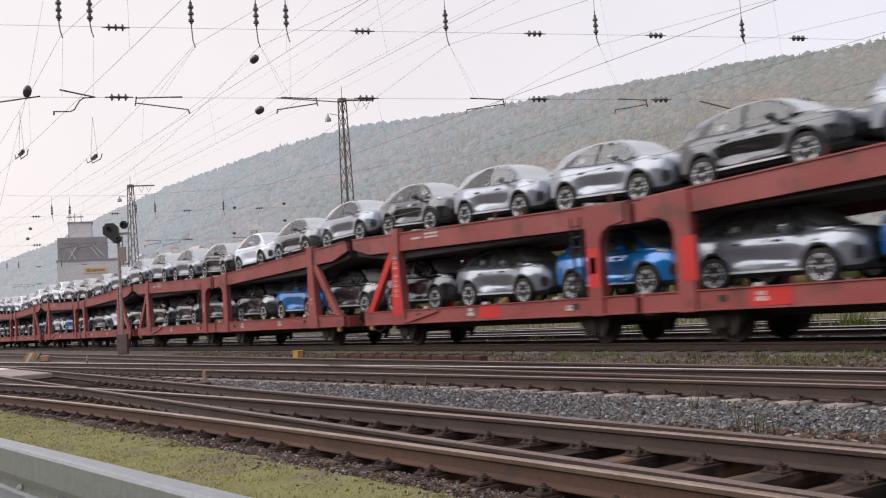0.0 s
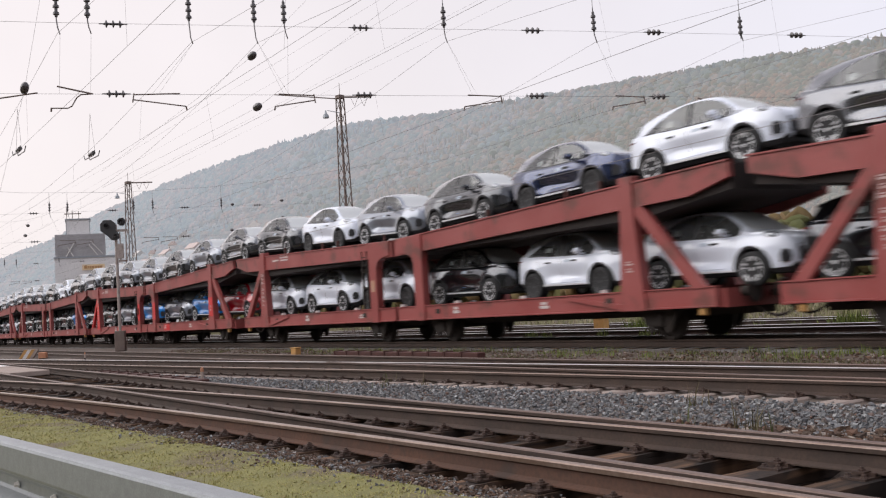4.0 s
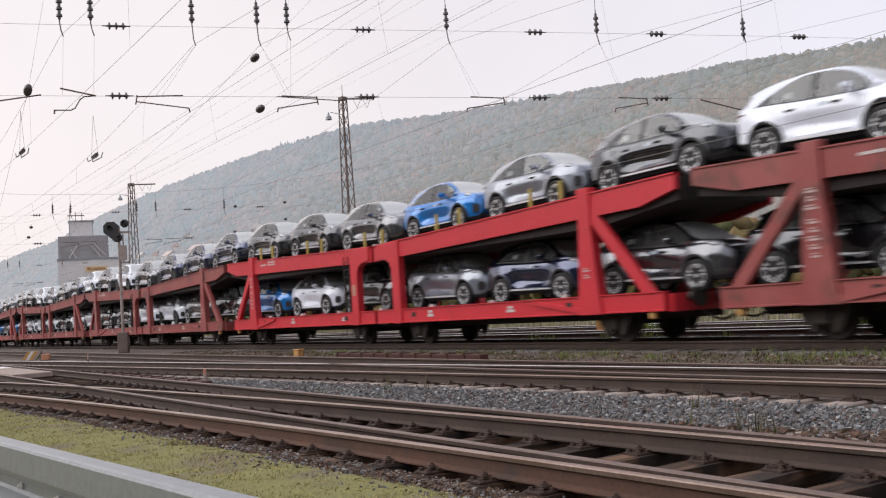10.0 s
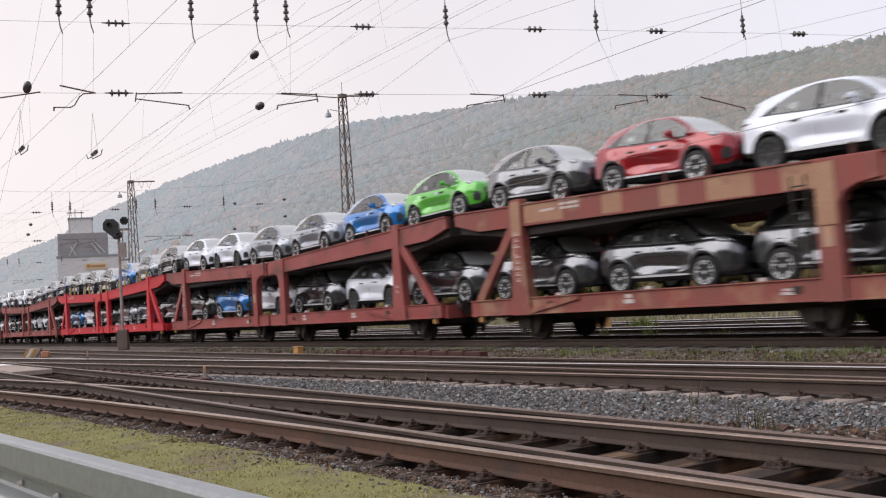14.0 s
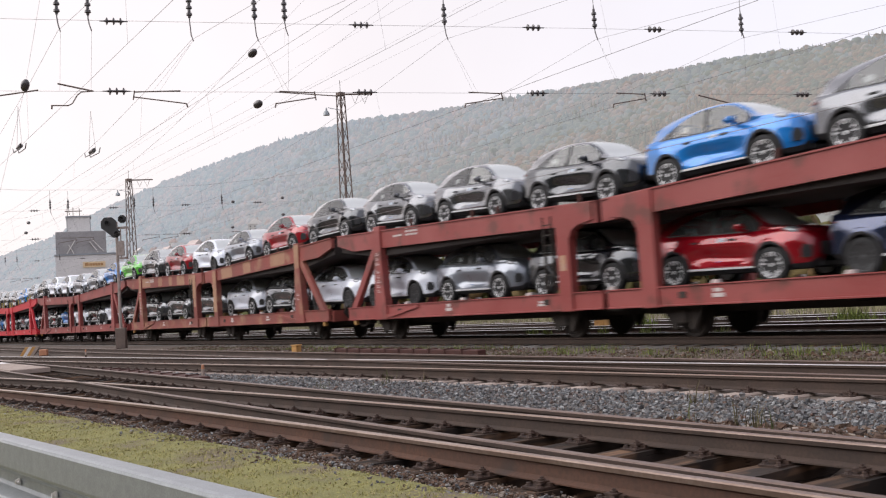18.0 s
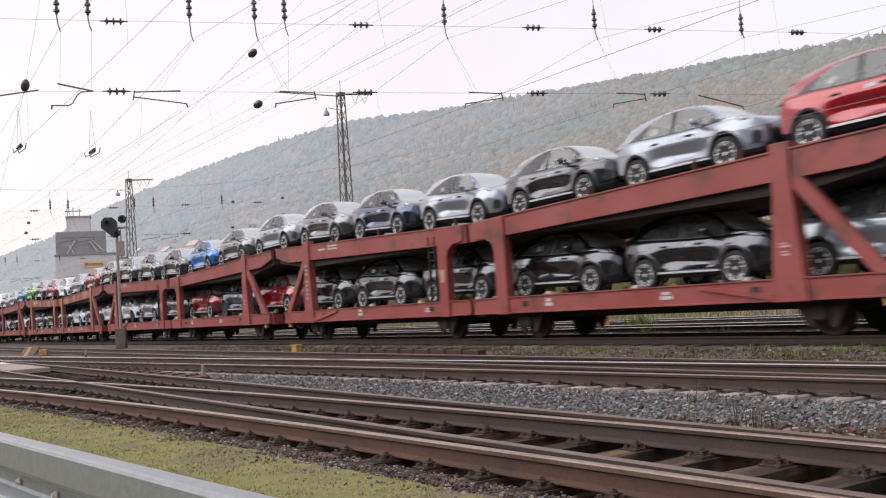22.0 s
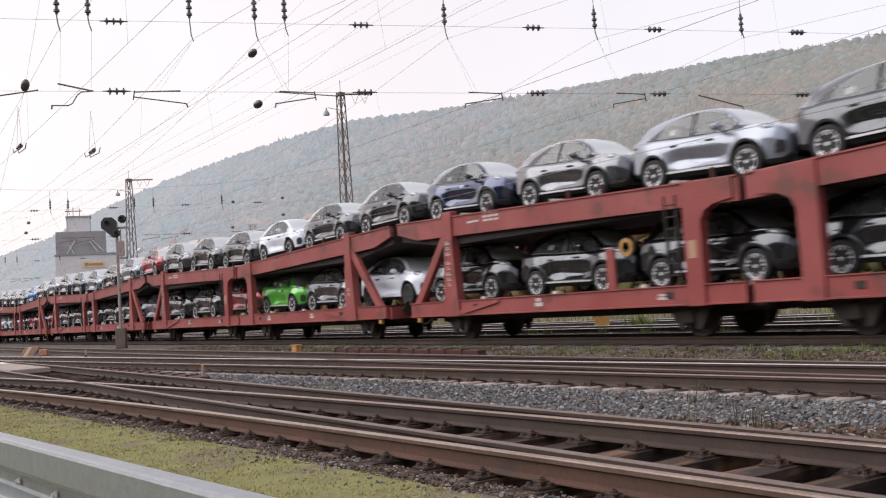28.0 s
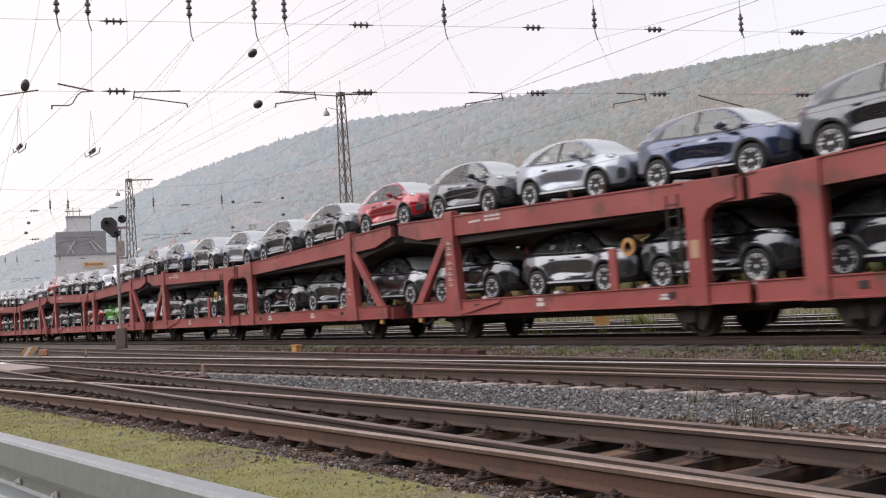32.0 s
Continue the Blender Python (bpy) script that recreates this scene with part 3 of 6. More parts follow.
HOODLINE = [(TAIL, 0.98), (-1.95, 1.1), (-1.3, 1.09), (-0.6, 1.05), (0.3, 1.02), (0.95, 1.01), (1.3, 1.02), (1.7, 0.985), (1.95, 0.925), (2.06, 0.87), (NOSE, 0.77)]
ROOFLINE = [(TAIL, 1.06), (-1.97, 1.2), (-1.8, 1.46), (-1.5, 1.555), (-1.0, 1.62), (-0.35, 1.65), (0.1, 1.63), (0.42, 1.57), (0.75, 1.41), (1.05, 1.2), (1.22, 1.125), (1.5, 1.095), (1.8, 1.04), (1.98, 0.97), (2.07, 0.91), (NOSE, 0.8)]
HALFW = [(TAIL, 0.68), (-1.97, 0.79), (-1.75, 0.85), (-1.28, 0.885), (-0.8, 0.875), (0.0, 0.87), (0.8, 0.875), (1.28, 0.895), (1.65, 0.865), (1.9, 0.79), (2.05, 0.68), (NOSE, 0.56)]
ROOFW = [(TAIL, 0.54), (-1.9, 0.53), (-1.4, 0.53), (-0.4, 0.56), (0.3, 0.57), (0.75, 0.61), (1.1, 0.69), (1.3, 0.66), (1.8, 0.58), (NOSE, 0.44)]
BELLY = [(TAIL, 0.52), (-1.98, 0.4), (-1.75, 0.33), (-0.8, 0.25), (0.8, 0.25), (1.7, 0.25), (2.0, 0.26), (NOSE, 0.36)]


LIP = 0.055               # black band round the wheel opening


def arch(x, r=AR):
    for c in (XF, XR):
        d = abs(x - c)
        if d < r:
            return WR + math.sqrt(r ** 2 - d * d)
    return 0.0


def stations():
    xs = [TAIL, -2.02, -1.97, -1.9, -1.82, -0.72, -0.62, -0.5, -0.39, -0.28, -0.16, -0.05, 0.06, 0.17, 0.29, 0.42, 0.52, 0.63, 0.73, 1.8, 1.87, 1.93, 1.98, 2.03, 2.07, 2.1, NOSE]
    for c in (XF, XR):
        for k in (1.0, 0.985, 0.93, 0.8, 0.55, 0.28):
            xs += [c - AR * k, c + AR * k]
        xs += [c, c - AR - LIP, c + AR + LIP, c - AR - 0.6 * LIP, c + AR + 0.6 * LIP]
    return sorted(xs)


def section(x):
    """Half of the cross-section: belly, sill, ledge, hollow of the door, shoulder, glass, roof."""
    w, wr = lerp_table(HALFW, x), lerp_table(ROOFW, x)
    zb, zs, zr = lerp_table(BELLY, x), lerp_table(HOODLINE, x), lerp_table(ROOFLINE, x)
    a = arch(x)
    d = min(abs(x - XF), abs(x - XR))
    flare = 0.052 * (0.5 + 0.5 * math.cos(math.pi * min(1.0, d / 0.66)))
    door = min(1.0, max(0.0, (0.9 - abs(x)) / 0.5))
    door = door * door * (3 - 2 * door)
    zr = max(zr, zs + 0.03)
    low = max(zb, a) if a else zb
    z1 = max(low, zb + 0.09)
    z2 = max(z1 + 0.015, 0.41, arch(x, AR + LIP))
    z3 = max(z2 + 0.02, 0.555 - 0.085 * x * door)
    z4 = max(z3 + 0.03, zs - 0.2)
    z5 = max(z4 + 0.02, zs - 0.035)
    tall = zr - zs > 0.2
    t = min(1.0, max(0.0, (-0.45 - x) / 1.05)) ** 1.5 if tall else 0.0
    return [(0, low), (w * 0.9, low), (w + flare - 0.012, z1), (w + flare + 0.016 * door, z2), (w + flare * 0.9 - 0.075 * door, z3), (w + flare * 0.75 - 0.034 * door, z4 - 0.45 * (z4 - z3)), (w + flare * 0.45, z4), (w - 0.03, z5), (w - 0.07, zs + 0.02),
            (w - 0.078 if tall else (w + wr) / 2 + 0.05, zs + 0.045 if tall else zs + (zr - zs) * 0.6), (wr + (0.035 if tall else 0.0) + (w - wr - 0.11) * 0.8 * t, max(zs + 0.055, zr - 0.08 - 0.31 * t) if tall else zr - 0.012), (wr - 0.06, zr - (0.025 if tall else 0.006)), (wr * 0.55, zr), (0, zr + 0.012)]


CUTS = (1, 1, 1, 2, 3, 3, 3, 2, 1, 2, 2, 1, 1)
CREASES = (0, 1, 2, 3, 8, 9, 10, 13)


def fine_section(x):
    """The cross-section with rounded shoulders: its points, and for each step the band it belongs to."""
    p = [Vector(q) for q in section(x)]
    out, band = [p[0]], []
    for j, n in enumerate(CUTS):
        a, b = p[j], p[j + 1]
        ta = b - a if j in CREASES else (b - p[j - 1]) * 0.5
        tb = b - a if j + 1 in CREASES else (p[j + 2] - a) * 0.5
        for k in range(1, n + 1):
            t = k / n
            out.append(a * ((1 + 2 * t) * (1 - t) ** 2) + ta * (t * (1 - t) ** 2) + b * (t * t * (3 - 2 * t)) - tb * (t * t * (1 - t)))
            band.append(j)
    return out, band


def side_y(x, z):
    """Half width of the door's outside at a height."""
    pts, _ = fine_section(x)
    for a, b in zip(pts[4:], pts[5:]):
        if a.y <= z <= b.y:
            return a.x + (b.x - a.x) * (z - a.y) / (b.y - a.y)
    return pts[8].x


def car_meshes():
    """The body's shell cut into paint, plastic, side glass and screens."""
    xs = stations()
    rows = [fine_section(x)[0] for x in xs]
    band = fine_section(0.0)[1]
    sets = {k: bmesh.new() for k in ("body", "plastic", "side_l", "side_r", "front", "rear")}
    last = len(rows[0]) - 1
    for side in (1, -1):
        caches = {k: {} for k in sets}

        def vert(kind, i, j):
            c = caches[kind]
            if (i, j) not in c:
                y, z = rows[i][j]
                c[(i, j)] = sets[kind].verts.new((xs[i], y * side, z))
            return c[(i, j)]

        for i in range(len(xs) - 1):
            xm = (xs[i] + xs[i + 1]) / 2
            for s in range(last):
                j, kind = band[s], "body"
                if j <= 1 or j == 2 and (arch(xm, AR + LIP) or xm < -1.7):
                    kind = "plastic"
                elif j == 8 and -1.5 < xm < 1.0:
                    kind = "plastic"
                elif j == 9 and -1.5 < xm < 0.95:
                    kind = "plastic" if -0.28 < xm < -0.16 else "side_l" if side > 0 else "side_r"
                elif j >= 11 and 0.42 < xm < 1.16:
                    kind = "front"
                elif j >= 11 and -1.97 < xm < -1.62:
                    kind = "rear"
                q = [vert(kind, i, s), vert(kind, i + 1, s), vert(kind, i + 1, s + 1), vert(kind, i, s + 1)]
                try:
                    sets[kind].faces.new(q if side > 0 else q[::-1])
                except ValueError:
                    pass
        # nose and tail caps
        for i in (0, len(xs) - 1):
            try:
                sets["body"].faces.new([vert("body", i, j) for j in range(1, last + 1)])
            except ValueError:
                pass
    for b in sets.values():
        bmesh.ops.remove_doubles(b, verts=b.verts[:], dist=0.002)
    # lip of the hatch above the rear window
    prism(sets["body"], [(-1.55, 1.53), (-1.9, 1.452), (-1.94, 1.42), (-1.9, 1.405), (-1.7, 1.42)], -0.42, 0.42)
    return sets


SHELL = car_meshes()


def decal(x0, x1, z0, z1, lean, m, name):
    """A thin sheet stuck to the door of the side that faces the road."""
    bm = bmesh.new()
    for off in (0.001, 0.004):
        bm.faces.new([bm.verts.new((x, -side_y(x, z) - off, z)) for x, z in ((x0, z0), (x1, z0 - lean), (x1, z1 - lean), (x0, z1))])
    return meshed(name, bm, m)


def wheel_rim(bm):
    lathe(bm, [(-0.098, 0.246), (-0.1, 0.24), (-0.055, 0.225), (-0.025, 0.22), (-0.023, 0.02)], "Y", 24, mi=1)
    for f in bm.faces:
        f.material_index = 1
    lathe(bm, [(-0.1, 0.252), (-0.112, 0.247), (-0.11, 0.236), (-0.07, 0.226)], "Y", 24, caps=False)
    for i in range(5):
        a = i * 2 * math.pi / 5 + 0.3
        for d, wide in ((-0.21, 0.015), (0.21, 0.015)):
            u, w = Vector((math.cos(a + d * 0.35), 0, math.sin(a + d * 0.35))), Vector((math.cos(a + d), 0, math.sin(a + d)))
            n = Vector((-math.sin(a + d), 0, math.cos(a + d))) * wide
            p, q = u * 0.05, w * 0.24
            lo = [p - n, p + n, q + n * 1.25, q - n * 1.25]
            top = [bm.verts.new(v + Vector((0, -0.088 if k < 2 else -0.108, 0))) for k, v in enumerate(lo)]
            foot = [bm.verts.new(v + Vector((0, -0.05 if k < 2 else -0.06, 0))) for k, v in enumerate(lo)]
            bm.faces.new(top)
            for k in range(4):
                bm.faces.new((top[k], foot[k], foot[(k + 1) % 4], top[(k + 1) % 4]))
    lathe(bm, [(-0.085, 0.056), (-0.098, 0.046), (-0.104, 0.024)], "Y", 12)


def finish_shell():
    out = {}
    out["body"] = meshed("body", SHELL["body"], M["plastic"], 42)
    out["plastic"] = meshed("lower_cladding", SHELL["plastic"], M["plastic"], 40)
    for k in ("side_l", "side_r"):
        out[k] = meshed("side_window", SHELL[k], M["glass"], 50)
    out["front"] = meshed("windscreen", SHELL["front"], M["windscreen"], 50)
    out["rear"] = meshed("rear_window", SHELL["rear"], M["glass"], 50)
    # wheel: tyre and rim, axis along y, outer face towards -y
    tread = [(-0.1, 0.24), (-0.112, 0.275), (-0.112, 0.315), (-0.09, 0.346), (0.085, 0.352), (0.1, 0.32), (0.1, 0.22)]
    bm = bmesh.new()
    lathe(bm, tread, "Y", 28)
    out["tyre"] = meshed("tyre", bm, M["tyre"], 40)
    bm = bmesh.new()
    wheel_rim(bm)
    out["rim"] = meshed("rim", bm, [M["rim"], M["plastic"]], 35)
    out["rim_dark"] = out["rim"].copy()
    out["rim_dark"].materials.clear()
    out["rim_dark"].materials.append(M["rim_dark"])
    out["rim_dark"].materials.append(M["plastic"])
    bm = bmesh.new()
    lathe(bm, tread[::-1] + [(-0.1, 0.236), (-0.075, 0.226), (-0.085, 0.12), (-0.1, 0.05)], "Y", 20)
    for f in bm.faces:
        f.material_index = 1 if f.calc_center_median().length > 0.25 else 0
    out["whole_wheel"] = meshed("wheel", bm, [M["rim"], M["tyre"]], 35)
    # long drop-shaped headlights on the wings
    for k, s in (("lamp_l", 1), ("lamp_r", -1)):
        bm = bmesh.new()
        bmesh.ops.create_uvsphere(bm, u_segments=16, v_segments=8, radius=1.0)
        for v in bm.verts:
            x, y, z = v.co
            taper = 1.0 - 0.45 * max(0.0, -x)
            v.co = (1.72 + 0.26 * x, (0.715 + 0.125 * y * taper - 0.085 * x - 0.05 * x * x) * s, 0.975 + 0.085 * z * taper - 0.075 * x - 0.02 * x * x)
        out[k] = meshed("headlight", bm, M["lamp"], 60)
    bm = bmesh.new()
    prism(bm, [(2.02, 0.44), (2.13, 0.46), (2.16, 0.55), (2.155, 0.7), (2.12, 0.755), (2.02, 0.76)], -0.5, 0.5)
    bev(bm, 0.03)
    for i in range(6):
        box(bm, 2.14, 2.168, -0.44, 0.44, 0.48 + i * 0.042, 0.495 + i * 0.042)
    box(bm, 2.0, 2.142, -0.52, 0.52, 0.28, 0.36)
    for s in (-1, 1):
        # slanted air vents at the corners of the bumper
        turn = Matrix.Translation((1.985, 0.735 * s, 0.57)) @ Matrix.Rotation(radians(-53 * s), 4, "Z")
        vent = bmesh.new()
        prism(vent, [(-0.1, -0.12), (0.07, -0.12), (0.11, -0.02), (0.08, 0.1), (-0.05, 0.13), (-0.11, 0.03)], -0.035, 0.035)
        for f in list(vent.faces):
            c = [bm.verts.new(turn @ v.co) for v in f.verts]
            bm.faces.new(c)
        vent.free()
    out["grille"] = meshed("grille", bm, M["plastic"], 30)
    bm = bmesh.new()
    for k, s in (("mirror_l", 1), ("mirror_r", -1)):
        bm = bmesh.new()
        box(bm, 0.57, 0.75, 0.0, 0.2, 1.06, 1.2)
        bev(bm, 0.045, 3)
        for v in bm.verts:
            v.co.x -= 0.12 * v.co.y
        box(bm, 0.6, 0.7, -0.1, 0.05, 1.04, 1.085)
        for v in bm.verts:
            v.co.y = (v.co.y + 0.9) * s
        out[k] = meshed("door_mirror", bm, M["plastic"], 50)
    bm = bmesh.new()
    prism(bm, [(-0.86, 0.345), (0.85, 0.32), (0.85, 0.355), (-0.85, 0.39)], -0.905, -0.85)
    out["sill_r"] = meshed("sill_trim", bm, M["trim"])
    bm = bmesh.new()
    box(bm, -2.02, -1.76, 0.58, 0.79, 0.97, 1.07)
    bev(bm, 0.035, 2)
    for v in bm.verts:
        v.co.y = -(v.co.y + 0.05 * (v.co.x + 2.0) / 0.22)
    out["tail_r"] = meshed("tail_light", bm, M["tail"], 40)
    bm = bmesh.new()
    box(bm, 0, 0.2, -0.9, -0.845, 0.905, 0.94)
    bev(bm, 0.012, 2)
    out["handle_r"] = meshed("door_handle", bm, M["plastic"])
    bm = bmesh.new()
    prism(bm, [(-0.98, 1.19), (-0.78, 1.19), (-0.74, 1.3), (-0.93, 1.3)], -0.66, -0.657)
    out["paper"] = meshed("transit_sheet", bm, M["paper"])
    out["sticker"] = decal(-0.16, -0.02, 0.435, 0.51, 0.008, M["sticker"], "transport_sticker")
    out["film"] = decal(-0.06, 0.15, 0.895, 0.965, 0.0, M["film"], "protective_film")
    # shut lines of the two doors
    bm = bmesh.new()
    for s in (-1, 1):
        for x0, lean in ((0.8, 0.05), (-0.215, 0.0), (-0.86, -0.2)):
            pts, _ = fine_section(x0)
            row = []
            for z in [0.4 + 0.065 * i for i in range(10)]:
                x = x0 + lean * max(0.0, (z - 0.55) / 0.4)
                y = side_y(x, z) + 0.0015
                row.append([bm.verts.new((x + e, y * s, z)) for e in (-0.005, 0.005)])
            for a, b in zip(row, row[1:]):
                bm.faces.new((a[0], a[1], b[1], b[0]))
    out["seam"] = meshed("door_seam", bm, M["cabin"])
    bm = bmesh.new()
    xs = (-1.45, -1.0, -0.5, 0.0, 0.35, 0.5)
    rows = [[bm.verts.new((x, y, lerp_table(ROOFLINE, x) - 0.045 - (0.05 if abs(y) > 0.4 else 0))) for y in (-0.5, -0.3, 0.3, 0.5)] for x in xs]
    for a, b in zip(rows, rows[1:]):
        for k in range(3):
            bm.faces.new((a[k], a[k + 1], b[k + 1], b[k]))
    out["headliner"] = meshed("headliner", bm, M["headliner"], 60)
    bm = bmesh.new()
    box(bm, -1.6, 0.6, -0.7, 0.7, 0.42, 0.8)
    for y in (-0.36, 0.36):
        for x, h in ((-0.3, 1.2), (-1.2, 1.12)):
            prism(bm, [(x + 0.1, 0.75), (x + 0.26, 0.75), (x + 0.1, h), (x - 0.02, h)], y - 0.21, y + 0.21)
            prism(bm, [(x + 0.0, h), (x + 0.1, h), (x + 0.07, h + 0.16), (x, h + 0.16)], y - 0.1, y + 0.1)
    box(bm, 0.55, 1.0, -0.7, 0.7, 0.7, 1.0)
    lathe(bm, [(0.5, 0.19), (0.53, 0.2), (0.55, 0.19)], "X", 14, (0, 0.36, 0.98), 0, False)
    out["cabin"] = meshed("cabin", bm, M["cabin"])
    return out


CAR = finish_shell()
BODY = {}
for key in PAINT:
    me = CAR["body"].copy()
    me.materials.clear()
    me.materials.append(PAINT[key][1])
    BODY[key] = me
MIRROR = {(key, k): CAR[k].copy() for key in PAINT for k in ("mirror_l", "mirror_r")}
for (key, k), me in MIRROR.items():
    me.materials.clear()
    me.materials.append(PAINT[key][1])


def build_car(key, dark_rims, near=True, sheet=False):
    word, paint = PAINT[key]
    root = new("compact_crossover_car")
    tagged(root, f"new {word} compact crossover car loaded on a rail wagon", "car", "cars on the train")
    put("body", BODY[key], root)
    put("lower_cladding", CAR["plastic"], root, None, "black plastic lower cladding")
    put("windscreen", CAR["front"], root)
    put("rear_window", CAR["rear"], root)
    put("side_window", CAR["side_r"], root)
    if near:
        put("side_window", CAR["side_l"], root)
        put("headliner", CAR["headliner"], root, None, "pale grey headliner")
        put("cabin", CAR["cabin"], root)
    put("grille", CAR["grille"], root)
    for k in ("lamp_r", "lamp_l"):
        put("headlight", CAR[k], root)
    for k in ("mirror_r", "mirror_l") if near else ("mirror_r",):
        put("door_mirror", MIRROR[(key, k)], root)
    put("sill_trim", CAR["sill_r"], root, None, "pale silver sill trim")
    if near:
        tagged(put("door_seam", CAR["seam"], root), kind="stuff")
        put("tail_light", CAR["tail_r"], root)
        for x in (-0.78, 0.22):
            put("door_handle", CAR["handle_r"], root, pose(x, 0, 0))
        put("protective_film", CAR["film"], root, None, "pale protective film behind the door handle")
        if key != "W":
            put("transport_sticker", CAR["sticker"], root, None, "small blue sticker on the door")
    if sheet:
        put("transit_sheet", CAR["paper"], root, None, "white paper sheet in the side window")
    for x in (XF, XR):
        w = put("wheel", CAR["tyre"], root, pose(x, -0.8, WR))
        put("rim", CAR["rim_dark" if dark_rims else "rim"], w)
        put("wheel", CAR["whole_wheel"], root, pose(x, 0.8, WR, 0, 0, 180))
    return root


# colours of the load, wagon by wagon from the far end: upper deck, lower deck, in order from the first portal
LOADS = {-13: ("SWSGSS", "DDGDSD"), -12: ("SSWSWS", "DDSDDB"), -11: ("WSGSSS", "WBDSWG"), -10: ("SSDWGS", "DDDGBG"), -9: ("DSSDSG", "DSBSBR"), -8: ("DWSDNW", "WWWDWW"),
         -7: ("GWGNNN", "DDWWGD"), -6: ("DDGBSD", "BWDSNG"), -5: ("WWSSBV", "DBWGWG"), -4: ("GRWSRD", "GGGWGW"), -3: ("GGDBGS", "WSDRNR"), -2: ("GNSDSR", "DDDDDS"),
         -1: ("GDDWDD", "DDRVGW"), 0: ("NGSDDR", "DDDDDG"), 1: ("DSNDGS", "DGDDDD")}
CAR_X, CAR_STEP = -0.24, 4.478
bases = {}
for kind, paint, patch in (("plain", "wagon", None), ("winch", "wagon", None), ("red", "wagon_red", None), ("faded", "wagon_faded", None), ("patched", "wagon", "patch_red")):
    bases[kind] = wagon_parts(M[paint], M[patch] if patch else None, kind == "red", kind == "winch", kind == "faded")
used = set()
for n, (upper, lower) in LOADS.items():
    kind = {-6: "red", -4: "faded", -9: "patched"}.get(n, "winch" if n >= WINCH else "plain")
    if kind in used:
        w = copy_thing(bases[kind], Matrix())
    else:
        w = bases[kind]
        used.add(kind)
    tagged(w, {"red": "bright red double-deck car carrier wagon with fresh paint", "faded": "faded red-brown car carrier wagon with rust patches",
               "patched": "oxide red car carrier wagon with bright red patches"}.get(kind, "oxide red double-deck car carrier wagon, weathered paint"), "railway wagon", "wagons of the train")
    x0 = START + n * PITCH_W
    ride(w, x0, TRACK_Y, 0.0)
    for deck, load in ((1, upper), (0, lower)):
        for k, key in enumerate(load):
            rx = CAR_X + k * CAR_STEP
            jig = random.uniform(-0.06, 0.06)
            c = build_car(key, random.random() < {"W": 0.75, "N": 0.4}.get(key, 0.0), n > -10, n > -10 and random.random() < 0.75)
            x = rx + jig
            if deck:
                z = deck_z(x) - 0.06
                tilt = -math.degrees(math.atan(0.029)) * (1 if x > MID else -1)
            else:
                z, tilt = 1.02, 0.0
            ride(c, x0 + x, TRACK_Y, z + 0.002, tilt)

# ---- ground ----
M["soil"] = mat("cindery_yard_soil", (0.125, 0.094, 0.074), 0.95, 0, (0.08, 0.06, 0.048), 0.8, 0.8, 22, 0.02, (0.14, 0.12, 0.1), 0.35, 0.54)
M["bed"] = mat("ballast_bed", (0.12, 0.105, 0.095), 0.95, 0, (0.06, 0.05, 0.045), 3, 0.8, 30, 0.03, (0.16, 0.15, 0.145), 0.7, 0.5)
M["moss"] = mat("mossy_short_turf", (0.235, 0.22, 0.072), 0.95, 0, (0.18, 0.17, 0.062), 2.6, 0.9, 60, 0.03, (0.15, 0.115, 0.08), 1.3, 0.52)
M["stone_grey"] = island("grey_ballast_stone", [(0.06, 0.06, 0.063), (0.19, 0.195, 0.2), (0.12, 0.1, 0.088), (0.36, 0.36, 0.355), (0.085, 0.085, 0.088), (0.16, 0.165, 0.17), (0.14, 0.085, 0.065)], 0.7, 0.01)
M["stone_brown"] = island("rusty_ballast_stone", [(0.06, 0.038, 0.026), (0.15, 0.095, 0.065), (0.085, 0.06, 0.044), (0.07, 0.045, 0.033), (0.33, 0.28, 0.24), (0.08, 0.05, 0.036), (0.14, 0.08, 0.055), (0.06, 0.045, 0.037)], 0.9, 0.01)
M["blade"] = island("yellow_green_grass", [(0.29, 0.27, 0.09), (0.34, 0.3, 0.12), (0.25, 0.24, 0.08), (0.36, 0.29, 0.15)], 0.85)
M["weed"] = island("dry_weed", [(0.085, 0.1, 0.035), (0.12, 0.1, 0.055), (0.15, 0.115, 0.075), (0.07, 0.085, 0.03), (0.1, 0.08, 0.045)], 0.85)
M["green_weed"] = island("green_weed", [(0.12, 0.17, 0.035), (0.17, 0.19, 0.045), (0.09, 0.13, 0.03), (0.2, 0.2, 0.07)], 0.85)
M["hay"] = island("pale_dry_meadow", [(0.26, 0.23, 0.14), (0.2, 0.2, 0.1), (0.3, 0.25, 0.17), (0.17, 0.18, 0.08)], 0.9)
# dark surface of the added slope that stays out of view
M["slope_dark"] = mat("unseen_dark_bank", (0.05, 0.055, 0.035), 0.95, 0, (0.08, 0.07, 0.04), 0.02, 0.8, 0.2)
LEAF = [(0.026, 0.038, 0.027), (0.036, 0.048, 0.028), (0.06, 0.056, 0.03), (0.034, 0.047, 0.029), (0.1, 0.062, 0.034), (0.05, 0.05, 0.028), (0.125, 0.062, 0.032), (0.055, 0.062, 0.03), (0.027, 0.04, 0.029)]
